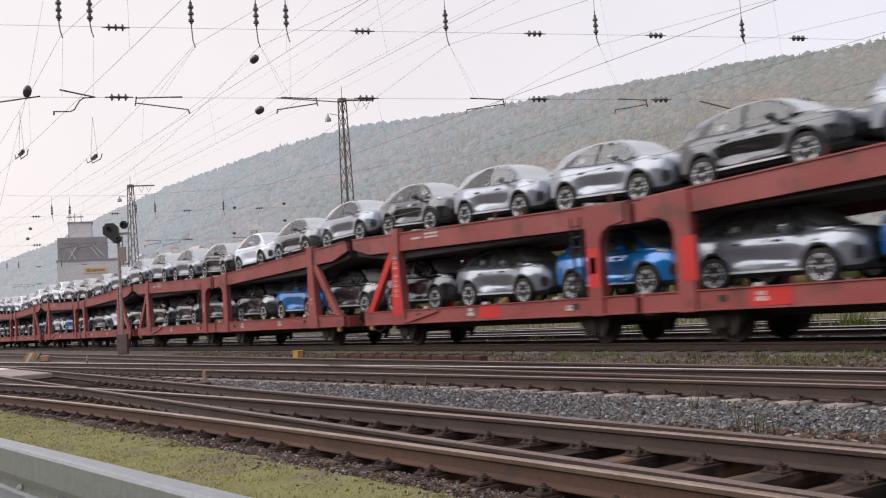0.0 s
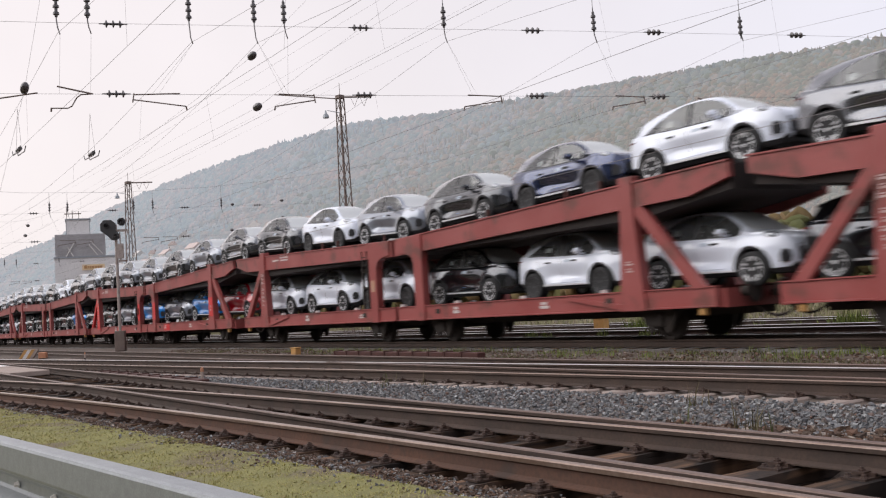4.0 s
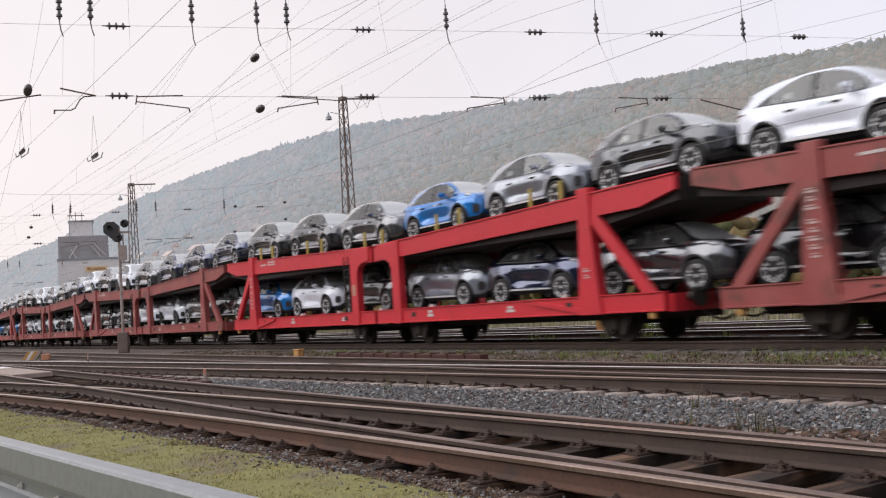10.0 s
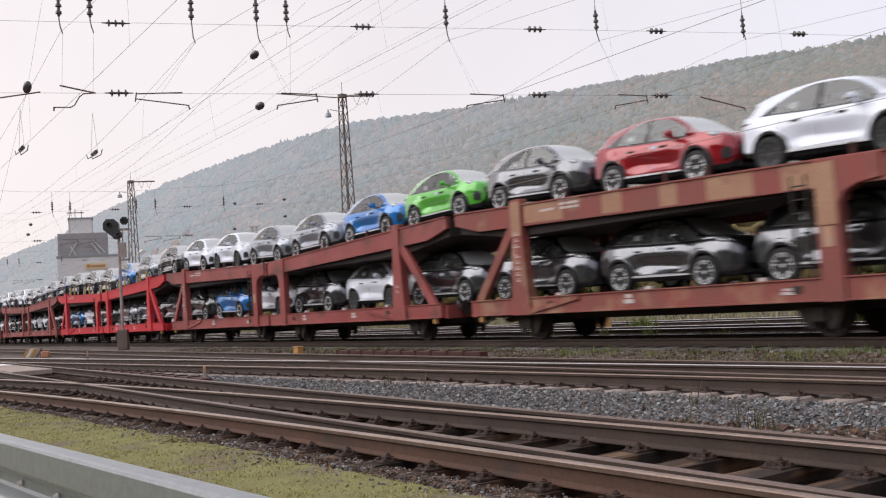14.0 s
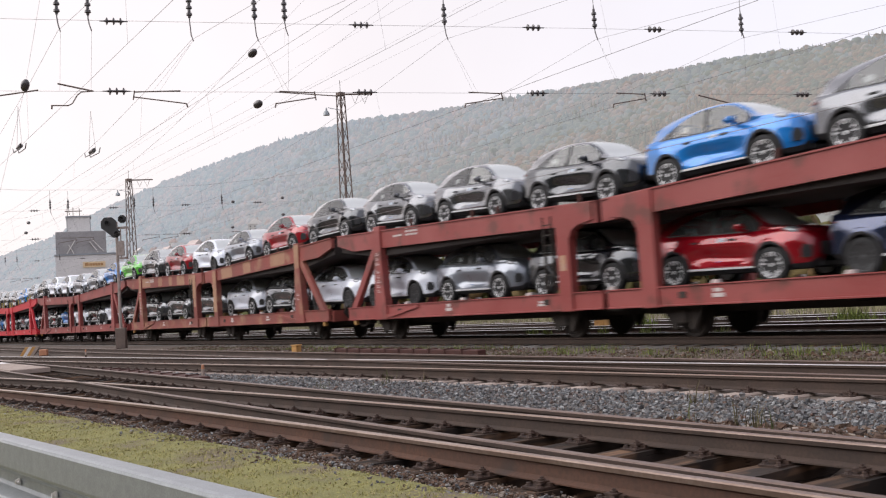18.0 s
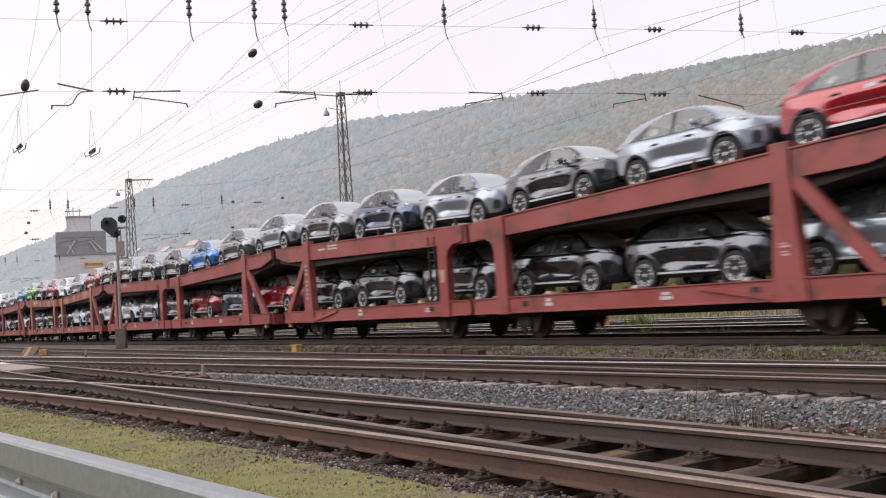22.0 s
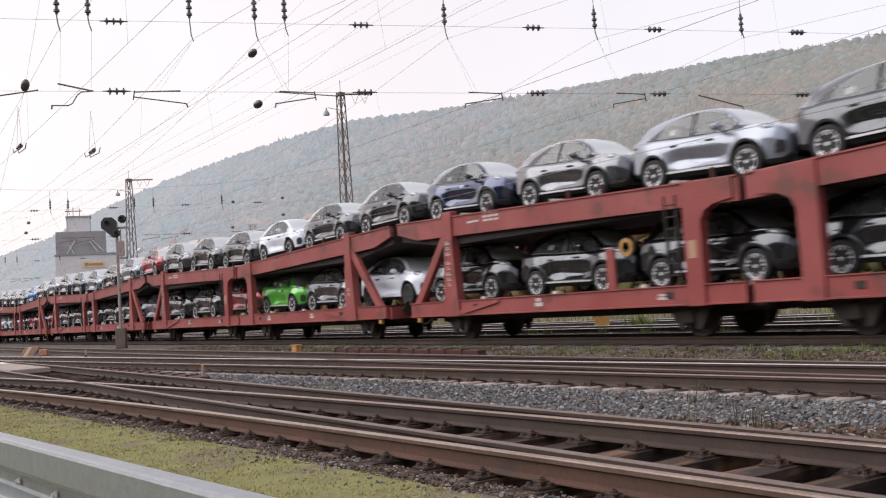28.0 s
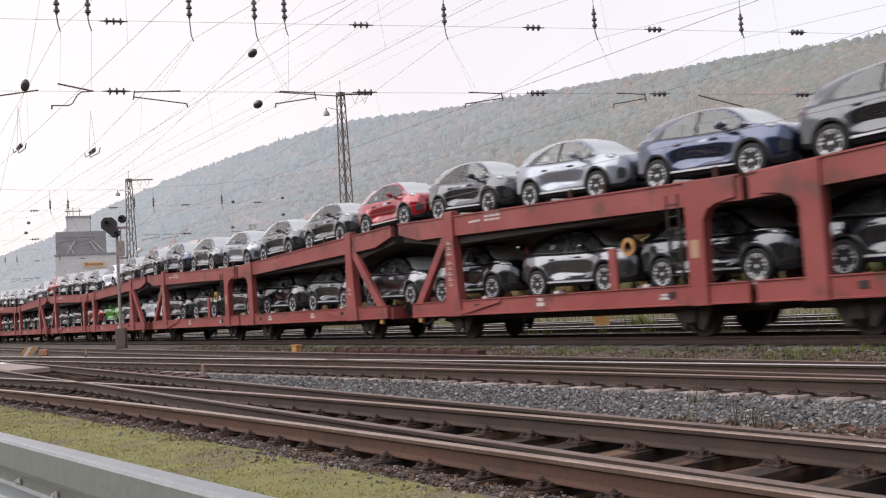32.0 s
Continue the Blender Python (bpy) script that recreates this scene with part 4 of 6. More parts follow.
# woods at five distances; haze is put in as emission, stronger farther off
HAZE_GLOW = ((760, 0.225, (0.985, 0.985, 1.03)), (960, 0.268, (0.95, 0.985, 1.09)), (1250, 0.315, (0.915, 0.98, 1.13)), (1800, 0.355, (0.89, 0.98, 1.15)), (9000, 0.39, (0.9, 0.975, 1.13)))
for k, (reach, glow, tone) in enumerate(HAZE_GLOW):
    M["wood", k] = island("autumn_woodland_haze_glow", LEAF, 0.95, 0.0, 0.25, 0.25, 0.011)
    M["hill", k] = mat("wooded_slope_haze_glow", (0.05, 0.058, 0.038), 0.95, 0, (0.08, 0.065, 0.042), 0.01, 0.8, 0.08)
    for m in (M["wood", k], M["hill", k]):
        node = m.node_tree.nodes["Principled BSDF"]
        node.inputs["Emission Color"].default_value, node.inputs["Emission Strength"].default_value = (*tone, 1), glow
M["shrub"] = island("shrub_leaves", [(0.1, 0.09, 0.035), (0.16, 0.1, 0.045), (0.07, 0.08, 0.03), (0.13, 0.12, 0.045), (0.2, 0.11, 0.05)], 0.85)


def near_a(x):
    """The near rail of the siding that curves towards the road."""
    d = max(0.0, 1.5 - x)
    return 4.1 - (d * d / 330.0 if d < 26 else 26 * 26 / 330.0 + (d - 26) * 0.155)


def cross_m(x):
    """Offset of the crossover track, from the second running track down to the first."""
    d = max(0.0, 4.5 - x)
    r, t = 200.0, 0.105
    a = r * t
    run = (5.18 - r * t * t) / t
    if d < a:
        return -d * d / (2 * r)
    if d < a + run:
        return -(r * t * t / 2 + (d - a) * t)
    e = min(a, d - a - run)
    return -(r * t * t / 2 + run * t + e * t - e * e / (2 * r))


rng = np.random.default_rng(7)


def ground_z(x, y):
    if y < near_a(x) - 0.75:
        return -0.13 + 0.03 * noise.noise((x * 0.7, y * 0.7, 0))
    if near_a(x) - 0.1 < y < 5.85 and x > -45:
        return -0.315 + 0.02 * noise.noise((x * 0.9, y * 0.9, 5))
    return (-0.19 if y < 4.2 else -0.2) + 0.02 * noise.noise((x * 0.6, y * 0.6, 3))


xs = [-5000, -1500, -500, -200, -120, -80] + [-60 + 1.0 * i for i in range(40)] + [-20 + 0.4 * i for i in range(60)] + [6, 12, 30, 80, 300, 1500, 4000]
ys = [-3000, -500, -100, -30, -12, -6] + [-4 + 0.4 * i for i in range(26)] + [7 + 1.0 * i for i in range(25)] + [34, 45, 70, 120, 250, 600, 1500, 5000]
verts = [(x, y, ground_z(x, y)) for x in xs for y in ys]
w = len(ys)
faces = [(i * w + j, (i + 1) * w + j, (i + 1) * w + j + 1, i * w + j + 1) for i in range(len(xs) - 1) for j in range(w - 1)]
ground = put("ground", raw("ground", verts, faces, M["soil"]))
tagged(ground, "dark cindery soil of the railway yard", "ground", "", "structure")

def verge_z(x, y):
    return ground_z(x, y) + 0.03 + 0.012 * noise.noise((x * 3, y * 3, 1))


gx = [-60 + 0.8 * i for i in range(45)] + [-24 + 0.22 * i for i in range(131)]
vv, ff, rows = [], [], 34
for x in gx:
    e = near_a(x) - 0.7
    row = [-6.0 + (e + 6.0) * (1 - (1 - j / rows) ** 1.8) for j in range(rows + 1)]
    for j, y in enumerate(row):
        yy = y + (0.5 * noise.noise((x * 0.9, 5, 0)) + 0.3 * noise.noise((x * 2.9, 9, 0))) * max(0.0, 1 - (rows - j) / 6)
        vv.append((x, yy, verge_z(x, yy) - (0.08 if j == rows else 0.0)))
for i in range(len(gx) - 1):
    for j in range(rows):
        a = i * (rows + 1) + j
        ff.append((a, a + rows + 1, a + rows + 2, a + 1))
verge = put("verge", raw("verge", vv, ff, M["moss"]))
verge.data.shade_smooth()
tagged(verge, "mossy yellow-green turf strip beside the siding", "grass verge", "", "structure")


def bed(name, edges, label):
    """A raised ballast bed between two edges: functions of x."""
    a, b = edges
    vv, ff = [], []
    gx = [-140 + 2.0 * i for i in range(76)]
    for x in gx:
        y0, y1 = a(x), b(x)
        for y, z in ((y0 - 0.5, -0.28), (y0, -0.165), ((y0 + y1) / 2, -0.16), (y1, -0.165), (y1 + 0.5, -0.28)):
            vv.append((x, y, z))
    for i in range(len(gx) - 1):
        for j in range(4):
            ff.append((i * 5 + j, (i + 1) * 5 + j, (i + 1) * 5 + j + 1, i * 5 + j + 1))
    ob = put(name, raw(name, vv, ff, M["bed"]))
    tagged(ob, label, "ballast", "", "structure")


bed("ballast_bed", (lambda x: 15.0, lambda x: 17.8), "grey ballast under the train's track")
bed("ballast_bed", (lambda x: 19.2, lambda x: 26.0), "grey ballast under the tracks behind the train")


# ---- rails ----
PROFILE = [(-0.065, -0.154), (0.065, -0.154), (0.065, -0.144), (0.012, -0.125), (0.009, -0.05), (0.034, -0.036), (0.036, -0.008), (0.026, 0.0), (-0.026, 0.0), (-0.036, -0.008), (-0.034, -0.036), (-0.009, -0.05), (-0.012, -0.125), (-0.065, -0.144)]


def rail(line, x0, x1, head, parent, step=2.0, dz=0.0, web="rail"):
    """A rail along y = line(x)."""
    n = max(1, int(abs(x1 - x0) / step))
    vv, ff, k = [], [], len(PROFILE)
    for i in range(n + 1):
        x = x0 + (x1 - x0) * i / n
        y = line(x)
        for py, pz in PROFILE:
            vv.append((x, y + py, pz + dz))
    mi = []
    for i in range(n):
        for j in range(k):
            ff.append((i * k + j, i * k + (j + 1) % k, (i + 1) * k + (j + 1) % k, (i + 1) * k + j))
            mi.append(1 if (5 if web == "rail_orange" else 6) <= j <= (9 if web == "rail_orange" else 8) else 0)
    ff += [tuple(range(k)), tuple(n * k + j for j in range(k))][0:2]
    mi += [0, 0]
    me = raw("rail", vv, ff, M[web])
    me.materials.append(head)
    me.polygons.foreach_set("material_index", mi)
    return put("rail", me, parent)


def track(label):
    t = new("railway_track")
    return tagged(t, label, "railway track", "tracks of the yard", "structure")


siding = track("rusty siding and turnout on weathered wooden sleepers")
rail(near_a, 2.0, -60, M["railhead"], siding, 0.8, 0.0, "rail_orange")
rail(lambda x: near_a(x) + 1.435, 2.0, -60, M["railhead"], siding, 0.8)
rail(lambda x: 4.1 + 0.075 * min(1.0, max(0.0, (3.5 - x) / 6)), 2.0, -140, M["railold"], siding, 2.0)
rail(lambda x: 5.56 + 0.07, 2.0, -140, M["railold"], siding, 2.0)
running = track("running track with polished rails on pale concrete sleepers")
rail(lambda x: 9.3, 6.0, -160, M["railold"], running)
rail(lambda x: 10.78, 6.0, -160, M["railold"], running)
rail(lambda x: 9.25 + cross_m(x), 4.0, -70, M["railhead"], running, 0.8)
rail(lambda x: 10.72 + cross_m(x), 4.0, -70, M["railshine"], running, 0.8)
train_track = track("track under the car train with dark sleepers")
rail(lambda x: TRACK_Y - 0.7525, 10.0, -400, M["railold"], train_track, 30)
rail(lambda x: TRACK_Y + 0.7525, 10.0, -400, M["railshine"], train_track, 30)
back_track = track("tracks with polished rails behind the train")
for y, h in ((20.0, "railshine"), (21.5, "railshine"), (24.2, "railshine"), (25.7, "railshine")):
    rail(lambda x, y=y: y, 20.0, -400, M[h], back_track, 30)

# sleepers: wooden ones under the turnout, each with its baseplates


def plate_mesh():
    bm = bmesh.new()
    box(bm, -0.085, 0.085, -0.2, 0.2, 0.0, 0.02)
    for s in (-1, 1):
        # ribs, clip with its nut, and two screws on either side of the rail
        box(bm, -0.08, 0.08, s * 0.085 - 0.012, s * 0.085 + 0.012, 0.018, 0.05)
        box(bm, -0.04, 0.04, s * 0.1 - 0.045, s * 0.1 + 0.03, 0.045, 0.062)
        lathe(bm, [(0.06, 0.024), (0.078, 0.024), (0.08, 0.013), (0.096, 0.012)], "Z", 6, (0, s * 0.1, 0))
        for x in (-0.055, 0.055):
            lathe(bm, [(0.018, 0.028), (0.03, 0.026), (0.032, 0.018), (0.05, 0.017)], "Z", 6, (x, s * 0.165, 0))
    for v in bm.verts:
        v.co.z *= 0.72
    return meshed("baseplate", bm, M["iron"])


PLATE = plate_mesh()


def sleeper_mesh(length, width, height, wear=0.012):
    bm = bmesh.new()
    box(bm, -width / 2, width / 2, 0, length, -height, 0)
    bmesh.ops.subdivide_edges(bm, edges=[e for e in bm.edges if abs(e.verts[0].co.y - e.verts[1].co.y) > 0.5], cuts=6, use_grid_fill=True)
    for v in bm.verts:
        v.co += Vector((random.uniform(-wear, wear), random.uniform(-wear, wear), random.uniform(-wear, 0.3 * wear)))
    return bm


wood = {}
x = 1.2
while x > -24.0:
    ra = near_a(x)
    y0, y1 = ra - 0.58, 5.63 + 0.55
    ln = round(y1 - y0, 1)
    if ln not in wood:
        wood[ln] = [meshed("sleeper", sleeper_mesh(ln, 0.25, 0.16), M["sleeper"]) for _ in range(2)]
    s = put("sleeper", random.choice(wood[ln]), siding, pose(x + random.uniform(-0.03, 0.03), y0, -0.174, 0, 0, random.uniform(-0.8, 0.8)))
    lines = [ra, ra + 1.435, 5.63]
    if 4.175 - ra > 0.2:
        lines.append(4.175)
    for y in lines:
        put("baseplate", PLATE, s, pose(0, y - y0, -0.002))
    x -= 0.63
x = -24.6
short = [meshed("sleeper", sleeper_mesh(2.5, 0.25, 0.16), M["sleeper"]) for _ in range(2)]
while x > -58:
    put("sleeper", random.choice(short), siding, pose(x, near_a(x) - 0.53, -0.174))
    put("sleeper", random.choice(short), siding, pose(x, 4.17 - 0.53, -0.17))
    x -= 0.66
pale = {}
x = 1.0
while x > -46.0:
    y0 = 9.25 + cross_m(x) - 0.5
    ln = round(10.78 + 0.5 - y0, 1) if x > -24 else 2.5
    if ln not in pale:
        bm = sleeper_mesh(ln, 0.27, 0.2, 0.004)
        bev(bm, 0.02)
        pale[ln] = meshed("sleeper", bm, M["concrete_sleeper"])
    s = put("sleeper", pale[ln], running, pose(x, y0, -0.17))
    for y in (0.5, 1.97):
        put("baseplate", PLATE, s, pose(0, y, -0.002))
    if x <= -24:
        put("sleeper", pale[2.5], running, pose(x, 8.8, -0.175))
    x -= 0.62
for y, a, b, tk in ((TRACK_Y - 1.25, 2, -90, train_track), (19.5, 2, -90, back_track)):
    x = a
    while x > b:
        put("sleeper", short[0], tk, pose(x, y, -0.15))
        x -= 0.66


# ---- stones, grass ----
CUBE = np.array([(-1, -1, -1), (1, -1, -1), (1, 1, -1), (-1, 1, -1), (-1, -1, 1), (1, -1, 1), (1, 1, 1), (-1, 1, 1)], float) * 0.58
CF = np.array([(0, 3, 2, 1), (4, 5, 6, 7), (0, 1, 5, 4), (1, 2, 6, 5), (2, 3, 7, 6), (3, 0, 4, 7)])


def stones(name, pts, size, material, label, flat=0.75):
    """Angular stones scattered at pts."""
    n = len(pts)
    s = size[0] + (size[1] - size[0]) * rng.random((n, 1, 1)) ** 2
    v = CUBE[None] * (0.65 + 0.7 * rng.random((n, 8, 1))) + rng.normal(0, 0.12, (n, 8, 3))
    v[:, :, 2] *= flat
    a, b = rng.random((n, 1)) * 6.28, rng.normal(0, 0.5 if flat > 0.5 else 0.12, (n, 1))
    x, y, z = v[:, :, 0].copy(), v[:, :, 1].copy(), v[:, :, 2].copy()
    y, z = y * np.cos(b) - z * np.sin(b), y * np.sin(b) + z * np.cos(b)
    x, y = x * np.cos(a) - y * np.sin(a), x * np.sin(a) + y * np.cos(a)
    v = np.stack([x, y, z], 2) * s + pts[:, None, :]
    f = (CF[None] + 8 * np.arange(n)[:, None, None]).reshape(-1, 4)
    return tagged(put(name, raw(name, v.reshape(-1, 3).tolist(), f.tolist(), material)), label, "gravel", "", "stuff")


def scatter(n, x0, x1, lo, hi, z, bias=1.0):
    x = x1 + (x0 - x1) * rng.random(n) ** bias
    l, h = np.array([lo(a) for a in x]), np.array([hi(a) for a in x])
    y = l + (h - l) * rng.random(n)
    return np.stack([x, y, z + rng.normal(0, 0.012, n)], 1)


def fringe(n, x0, x1, spread, z):
    """Points that thin out from the sleeper ends towards the verge."""
    x = x1 + (x0 - x1) * rng.random(n) ** 1.5
    y = np.array([near_a(a) for a in x]) - 0.1 - np.minimum(np.abs(rng.normal(0, spread, n)), 0.55 + 0.5 * rng.random(n) ** 2)
    low = np.clip((y - np.array([near_a(a) for a in x]) + 0.45) / 0.3, 0, 1)
    high = np.clip((np.array([near_a(a) for a in x]) - 0.62 - y) / 0.25, 0, 1)
    return np.stack([x, y, z - 0.04 * low + 0.06 * high + rng.normal(0, 0.008, n)], 1)


cross_lo = lambda x: 9.25 + cross_m(x) - 0.45
stones("ballast_stones", scatter(34000, -26, -1, lambda x: 5.9, cross_lo, -0.185, 1.9), (0.012, 0.036), M["stone_grey"], "loose grey ballast stones between the tracks")
stones("ballast_stones", scatter(5000, -8, -1, lambda x: 5.9, lambda x: 5.9 + 1.6 * max(0.1, min(1, (x + 9) / 6)), -0.18, 1.2), (0.018, 0.055), M["stone_brown"], "rust-brown ballast stones beside the siding")
stones("ballast_stones", scatter(12000, -24, 0, lambda x: near_a(x) - 0.5, lambda x: 5.9, -0.315, 1.5), (0.02, 0.05), M["stone_brown"], "dark rusty stones between the sleepers")
stones("ballast_stones", fringe(34000, -26, -0.5, 0.42, -0.172), (0.005, 0.022), M["stone_brown"], "crumbled brown gravel along the sleeper ends")
stones("ballast_stones", fringe(3600, -26, -0.5, 0.6, -0.16), (0.006, 0.024), M["stone_grey"], "scattered grey stones along the sleeper ends")
stones("ballast_stones", scatter(7000, -45, -4, lambda x: 11.2, lambda x: 15.3, -0.2, 1.5), (0.02, 0.05), M["stone_brown"], "dark gravel strip before the train's track")
stones("ballast_stones", scatter(9000, -60, -6, lambda x: 17.4, lambda x: 19.6, -0.17, 1.5), (0.04, 0.08), M["stone_grey"], "pale ballast stones behind the train")
stones("ballast_stones", scatter(6000, -45, -6, lambda x: 15.8, lambda x: 17.0, -0.16, 1.5), (0.03, 0.07), M["stone_grey"], "ballast stones under the train")
stones("ballast_stones", scatter(5000, -45, -2, lambda x: 9.6, lambda x: 10.6, -0.18, 1.5), (0.03, 0.06), M["stone_brown"], "stained stones in the running track")


def blades(name, pts, height, lean, material, label, width=0.006):
    n = len(pts)
    h = height[0] + (height[1] - height[0]) * rng.random(n) ** 1.6
    a = rng.random(n) * 6.28
    d = np.stack([np.cos(a), np.sin(a), np.zeros(n)], 1)
    wv = np.stack([-np.sin(a), np.cos(a), np.zeros(n)], 1) * (width * (0.6 + 0.8 * rng.random(n)))[:, None]
    up = np.stack([np.zeros(n), np.zeros(n), h], 1)
    k = (h * lean * rng.random(n))[:, None]
    p0, p1 = pts - wv, pts + wv
    m0, m1 = pts + up * 0.55 + d * k * 0.35 - wv * 0.8, pts + up * 0.55 + d * k * 0.35 + wv * 0.8
    tip = pts + up + d * k
    v = np.stack([p0, p1, m1, m0, tip], 1).reshape(-1, 3)
    f = []
    for i in range(n):
        o = 5 * i
        f += [(o, o + 1, o + 2, o + 3), (o + 3, o + 2, o + 4)]
    return tagged(put(name, raw(name, v.tolist(), f, material)), label, "grass", "", "stuff")


def tufts(n, per, x0, x1, lo, hi, z, spread):
    c = scatter(n, x0, x1, lo, hi, z, 1.3)
    p = np.repeat(c, per, 0)
    p[:, :2] += rng.normal(0, spread, (len(p), 2))
    return p


M["moss_clump"] = island("moss_cushion", [(0.24, 0.22, 0.075), (0.265, 0.24, 0.085), (0.215, 0.2, 0.07), (0.285, 0.245, 0.1), (0.23, 0.185, 0.095)], 0.95, 0.01, 40.0)
clump = scatter(36000, -22, -0.6, lambda x: 0.85, lambda x: near_a(x) - 0.72, -0.108, 1.9)
clump[:, 2] = [verge_z(a, b) - 0.001 for a, b, c in clump]
keep = np.array([noise.noise((a * 1.1, b * 1.6, 2)) + 0.6 * noise.noise((a * 3.1, b * 4.2, 8)) for a, b, c in clump]) > rng.normal(-0.3, 0.12, len(clump))
tagged(stones("moss", clump[keep], (0.006, 0.02), M["moss_clump"], "yellow-green moss cushions on the verge", 0.22), "yellow-green moss cushions on the verge", "moss", "", "stuff")
stones("ballast_stones", clump[~keep][::24] + np.array((0.0, 0.0, -0.002)), (0.004, 0.013), M["stone_brown"], "brown crumbs on bare patches of the verge")
turf = tufts(3000, 16, -20, -1.0, lambda x: 0.9, lambda x: near_a(x) - 0.8, 0.0, 0.06)
turf[:, 2] = [verge_z(a, b) - 0.003 for a, b, c in turf]
blades("grass", turf, (0.008, 0.028), 2.0, M["blade"], "short grass blades in the moss of the verge", 0.003)
low = tufts(1500, 26, -45, -5, lambda x: 12.2, lambda x: 14.9, -0.21, 0.2)
low = low[np.array([noise.noise((a * 0.35, b * 0.9, 6)) > 0.02 for a, b, c in low])]
blades("weeds", low, (0.01, 0.075), 1.8, M["weed"], "low olive weeds along the train's track", 0.008)
stones("ballast_stones", scatter(9000, -60, -6, lambda x: 18.6, lambda x: 27.0, -0.17, 1.5), (0.03, 0.065), M["stone_grey"], "pale ballast in the tracks behind the train")
blades("weeds", tufts(70, 40, -32, -4, lambda x: 13.3, lambda x: 14.8, -0.2, 0.16), (0.03, 0.17), 0.9, M["green_weed"], "tufts of green and dry grass beside the train's track", 0.006)
blades("weeds", tufts(14, 16, -16, -3.0, lambda x: 6.3, lambda x: 8.2, -0.19, 0.06), (0.06, 0.3), 0.7, M["weed"], "thin dry weeds in the ballast", 0.005)
blades("weeds", tufts(16, 50, -60, -8, lambda x: 18.2, lambda x: 24.0, -0.19, 0.14), (0.06, 0.3), 0.7, M["green_weed"], "yellowish weeds between the tracks behind", 0.012)
for x, y, r in ((-16.4, 22.7, 0.24), (-24.4, 23.0, 0.2), (-10.8, 22.9, 0.2)):
    blades("bush", np.array((x, y, -0.18)) + rng.normal(0, 1, (240, 3)) * (r, r, 0.04), (0.15, 0.52), 0.9, M["green_weed"], "yellow-green bush between the tracks behind the train", 0.016)
blades("grass", tufts(900, 40, -110, -8, lambda x: 27.5, lambda x: 46, -0.2, 0.5), (0.08, 0.3), 0.6, M["hay"], "rough meadow grass behind the tracks", 0.03)

# ---- wooded hill and shrubs ----
RIDGE = [(-5200, 275), (-3970, 268), (-3030, 256), (-2500, 270), (-1938, 268), (-1493, 256), (-1153, 238), (-910, 206), (-715, 186), (-512, 166), (-385, 150), (0, 135), (900, 130)]


def ridge_z(x):
    for (a, va), (b, vb) in zip(RIDGE, RIDGE[1:]):
        if x <= b:
            return 4.9 + va + (vb - va) * max(0.0, (x - a) / (b - a))
    return RIDGE[-1][1]


def hill_z(x, y):
    if y < 230:
        return -0.5
    k = min(1.0, (y - 230) / 370)
    k = k ** 1.15
    n = noise.noise((x * 0.004, y * 0.006, 0)) * 14 + noise.noise((x * 0.0013, y * 0.002, 7)) * 18
    return ridge_z(x) * k + n * k * (1 - k) * 2.2 - 0.5


hx = [-5200 + 60 * i for i in range(103)]
hy = [225, 260, 300, 340, 380, 420, 460, 500, 540, 570, 600, 640, 720, 900]
vv = [(x, y, hill_z(x, min(y, 600)) - max(0, y - 610) * 0.12) for x in hx for y in hy]
k = len(hy)
ff = [(i * k + j, (i + 1) * k + j, (i + 1) * k + j + 1, i * k + j + 1) for i in range(len(hx) - 1) for j in range(k - 1)]
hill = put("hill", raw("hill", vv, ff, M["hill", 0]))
for k in range(1, len(HAZE_GLOW)):
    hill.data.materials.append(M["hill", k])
# hill faces glow more the farther off they lie, in place of haze
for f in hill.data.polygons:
    f.material_index = next(k for k, a in enumerate(HAZE_GLOW) if math.hypot(f.center.x, f.center.y) < a[0])
hill.data.shade_smooth()
tagged(hill, "long wooded valley slope with haze painted as a glow", "hill", "", "structure")


def ico(sub):
    bm = bmesh.new()
    bmesh.ops.create_icosphere(bm, subdivisions=sub, radius=1.0)
    bm.verts.index_update()
    v = np.array([p.co[:] for p in bm.verts])
    f = np.array([[q.index for q in p.verts] for p in bm.faces])
    bm.free()
    return v, f


def crowns(name, pts, rad, material, label, sub=2, tall=1.25, rough=0.22):
    """Uneven leaf crowns at pts with radii rad."""
    bv, bf = ico(sub)
    n, k = len(pts), len(bv)
    v = bv[None] * (1 + rng.normal(0, rough, (n, k, 1)))
    v = v * rad[:, None, None] * np.array([1, 1, tall])
    v = v + pts[:, None, :]
    f = (bf[None] + k * np.arange(n)[:, None, None]).reshape(-1, 3)
    ob = tagged(put(name, raw(name, v.reshape(-1, 3).tolist(), f.tolist(), material)), label, "woods", "", "stuff")
    ob.data.shade_smooth()
    return ob


stands = [([], []) for _ in HAZE_GLOW]
spires = [([], []) for _ in HAZE_GLOW]


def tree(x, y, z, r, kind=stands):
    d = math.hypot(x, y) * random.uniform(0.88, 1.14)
    # the tree's distance picks how much painted haze glow it gets
    g = kind[next(k for k, a in enumerate(HAZE_GLOW) if d < a[0])]
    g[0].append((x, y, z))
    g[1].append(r)


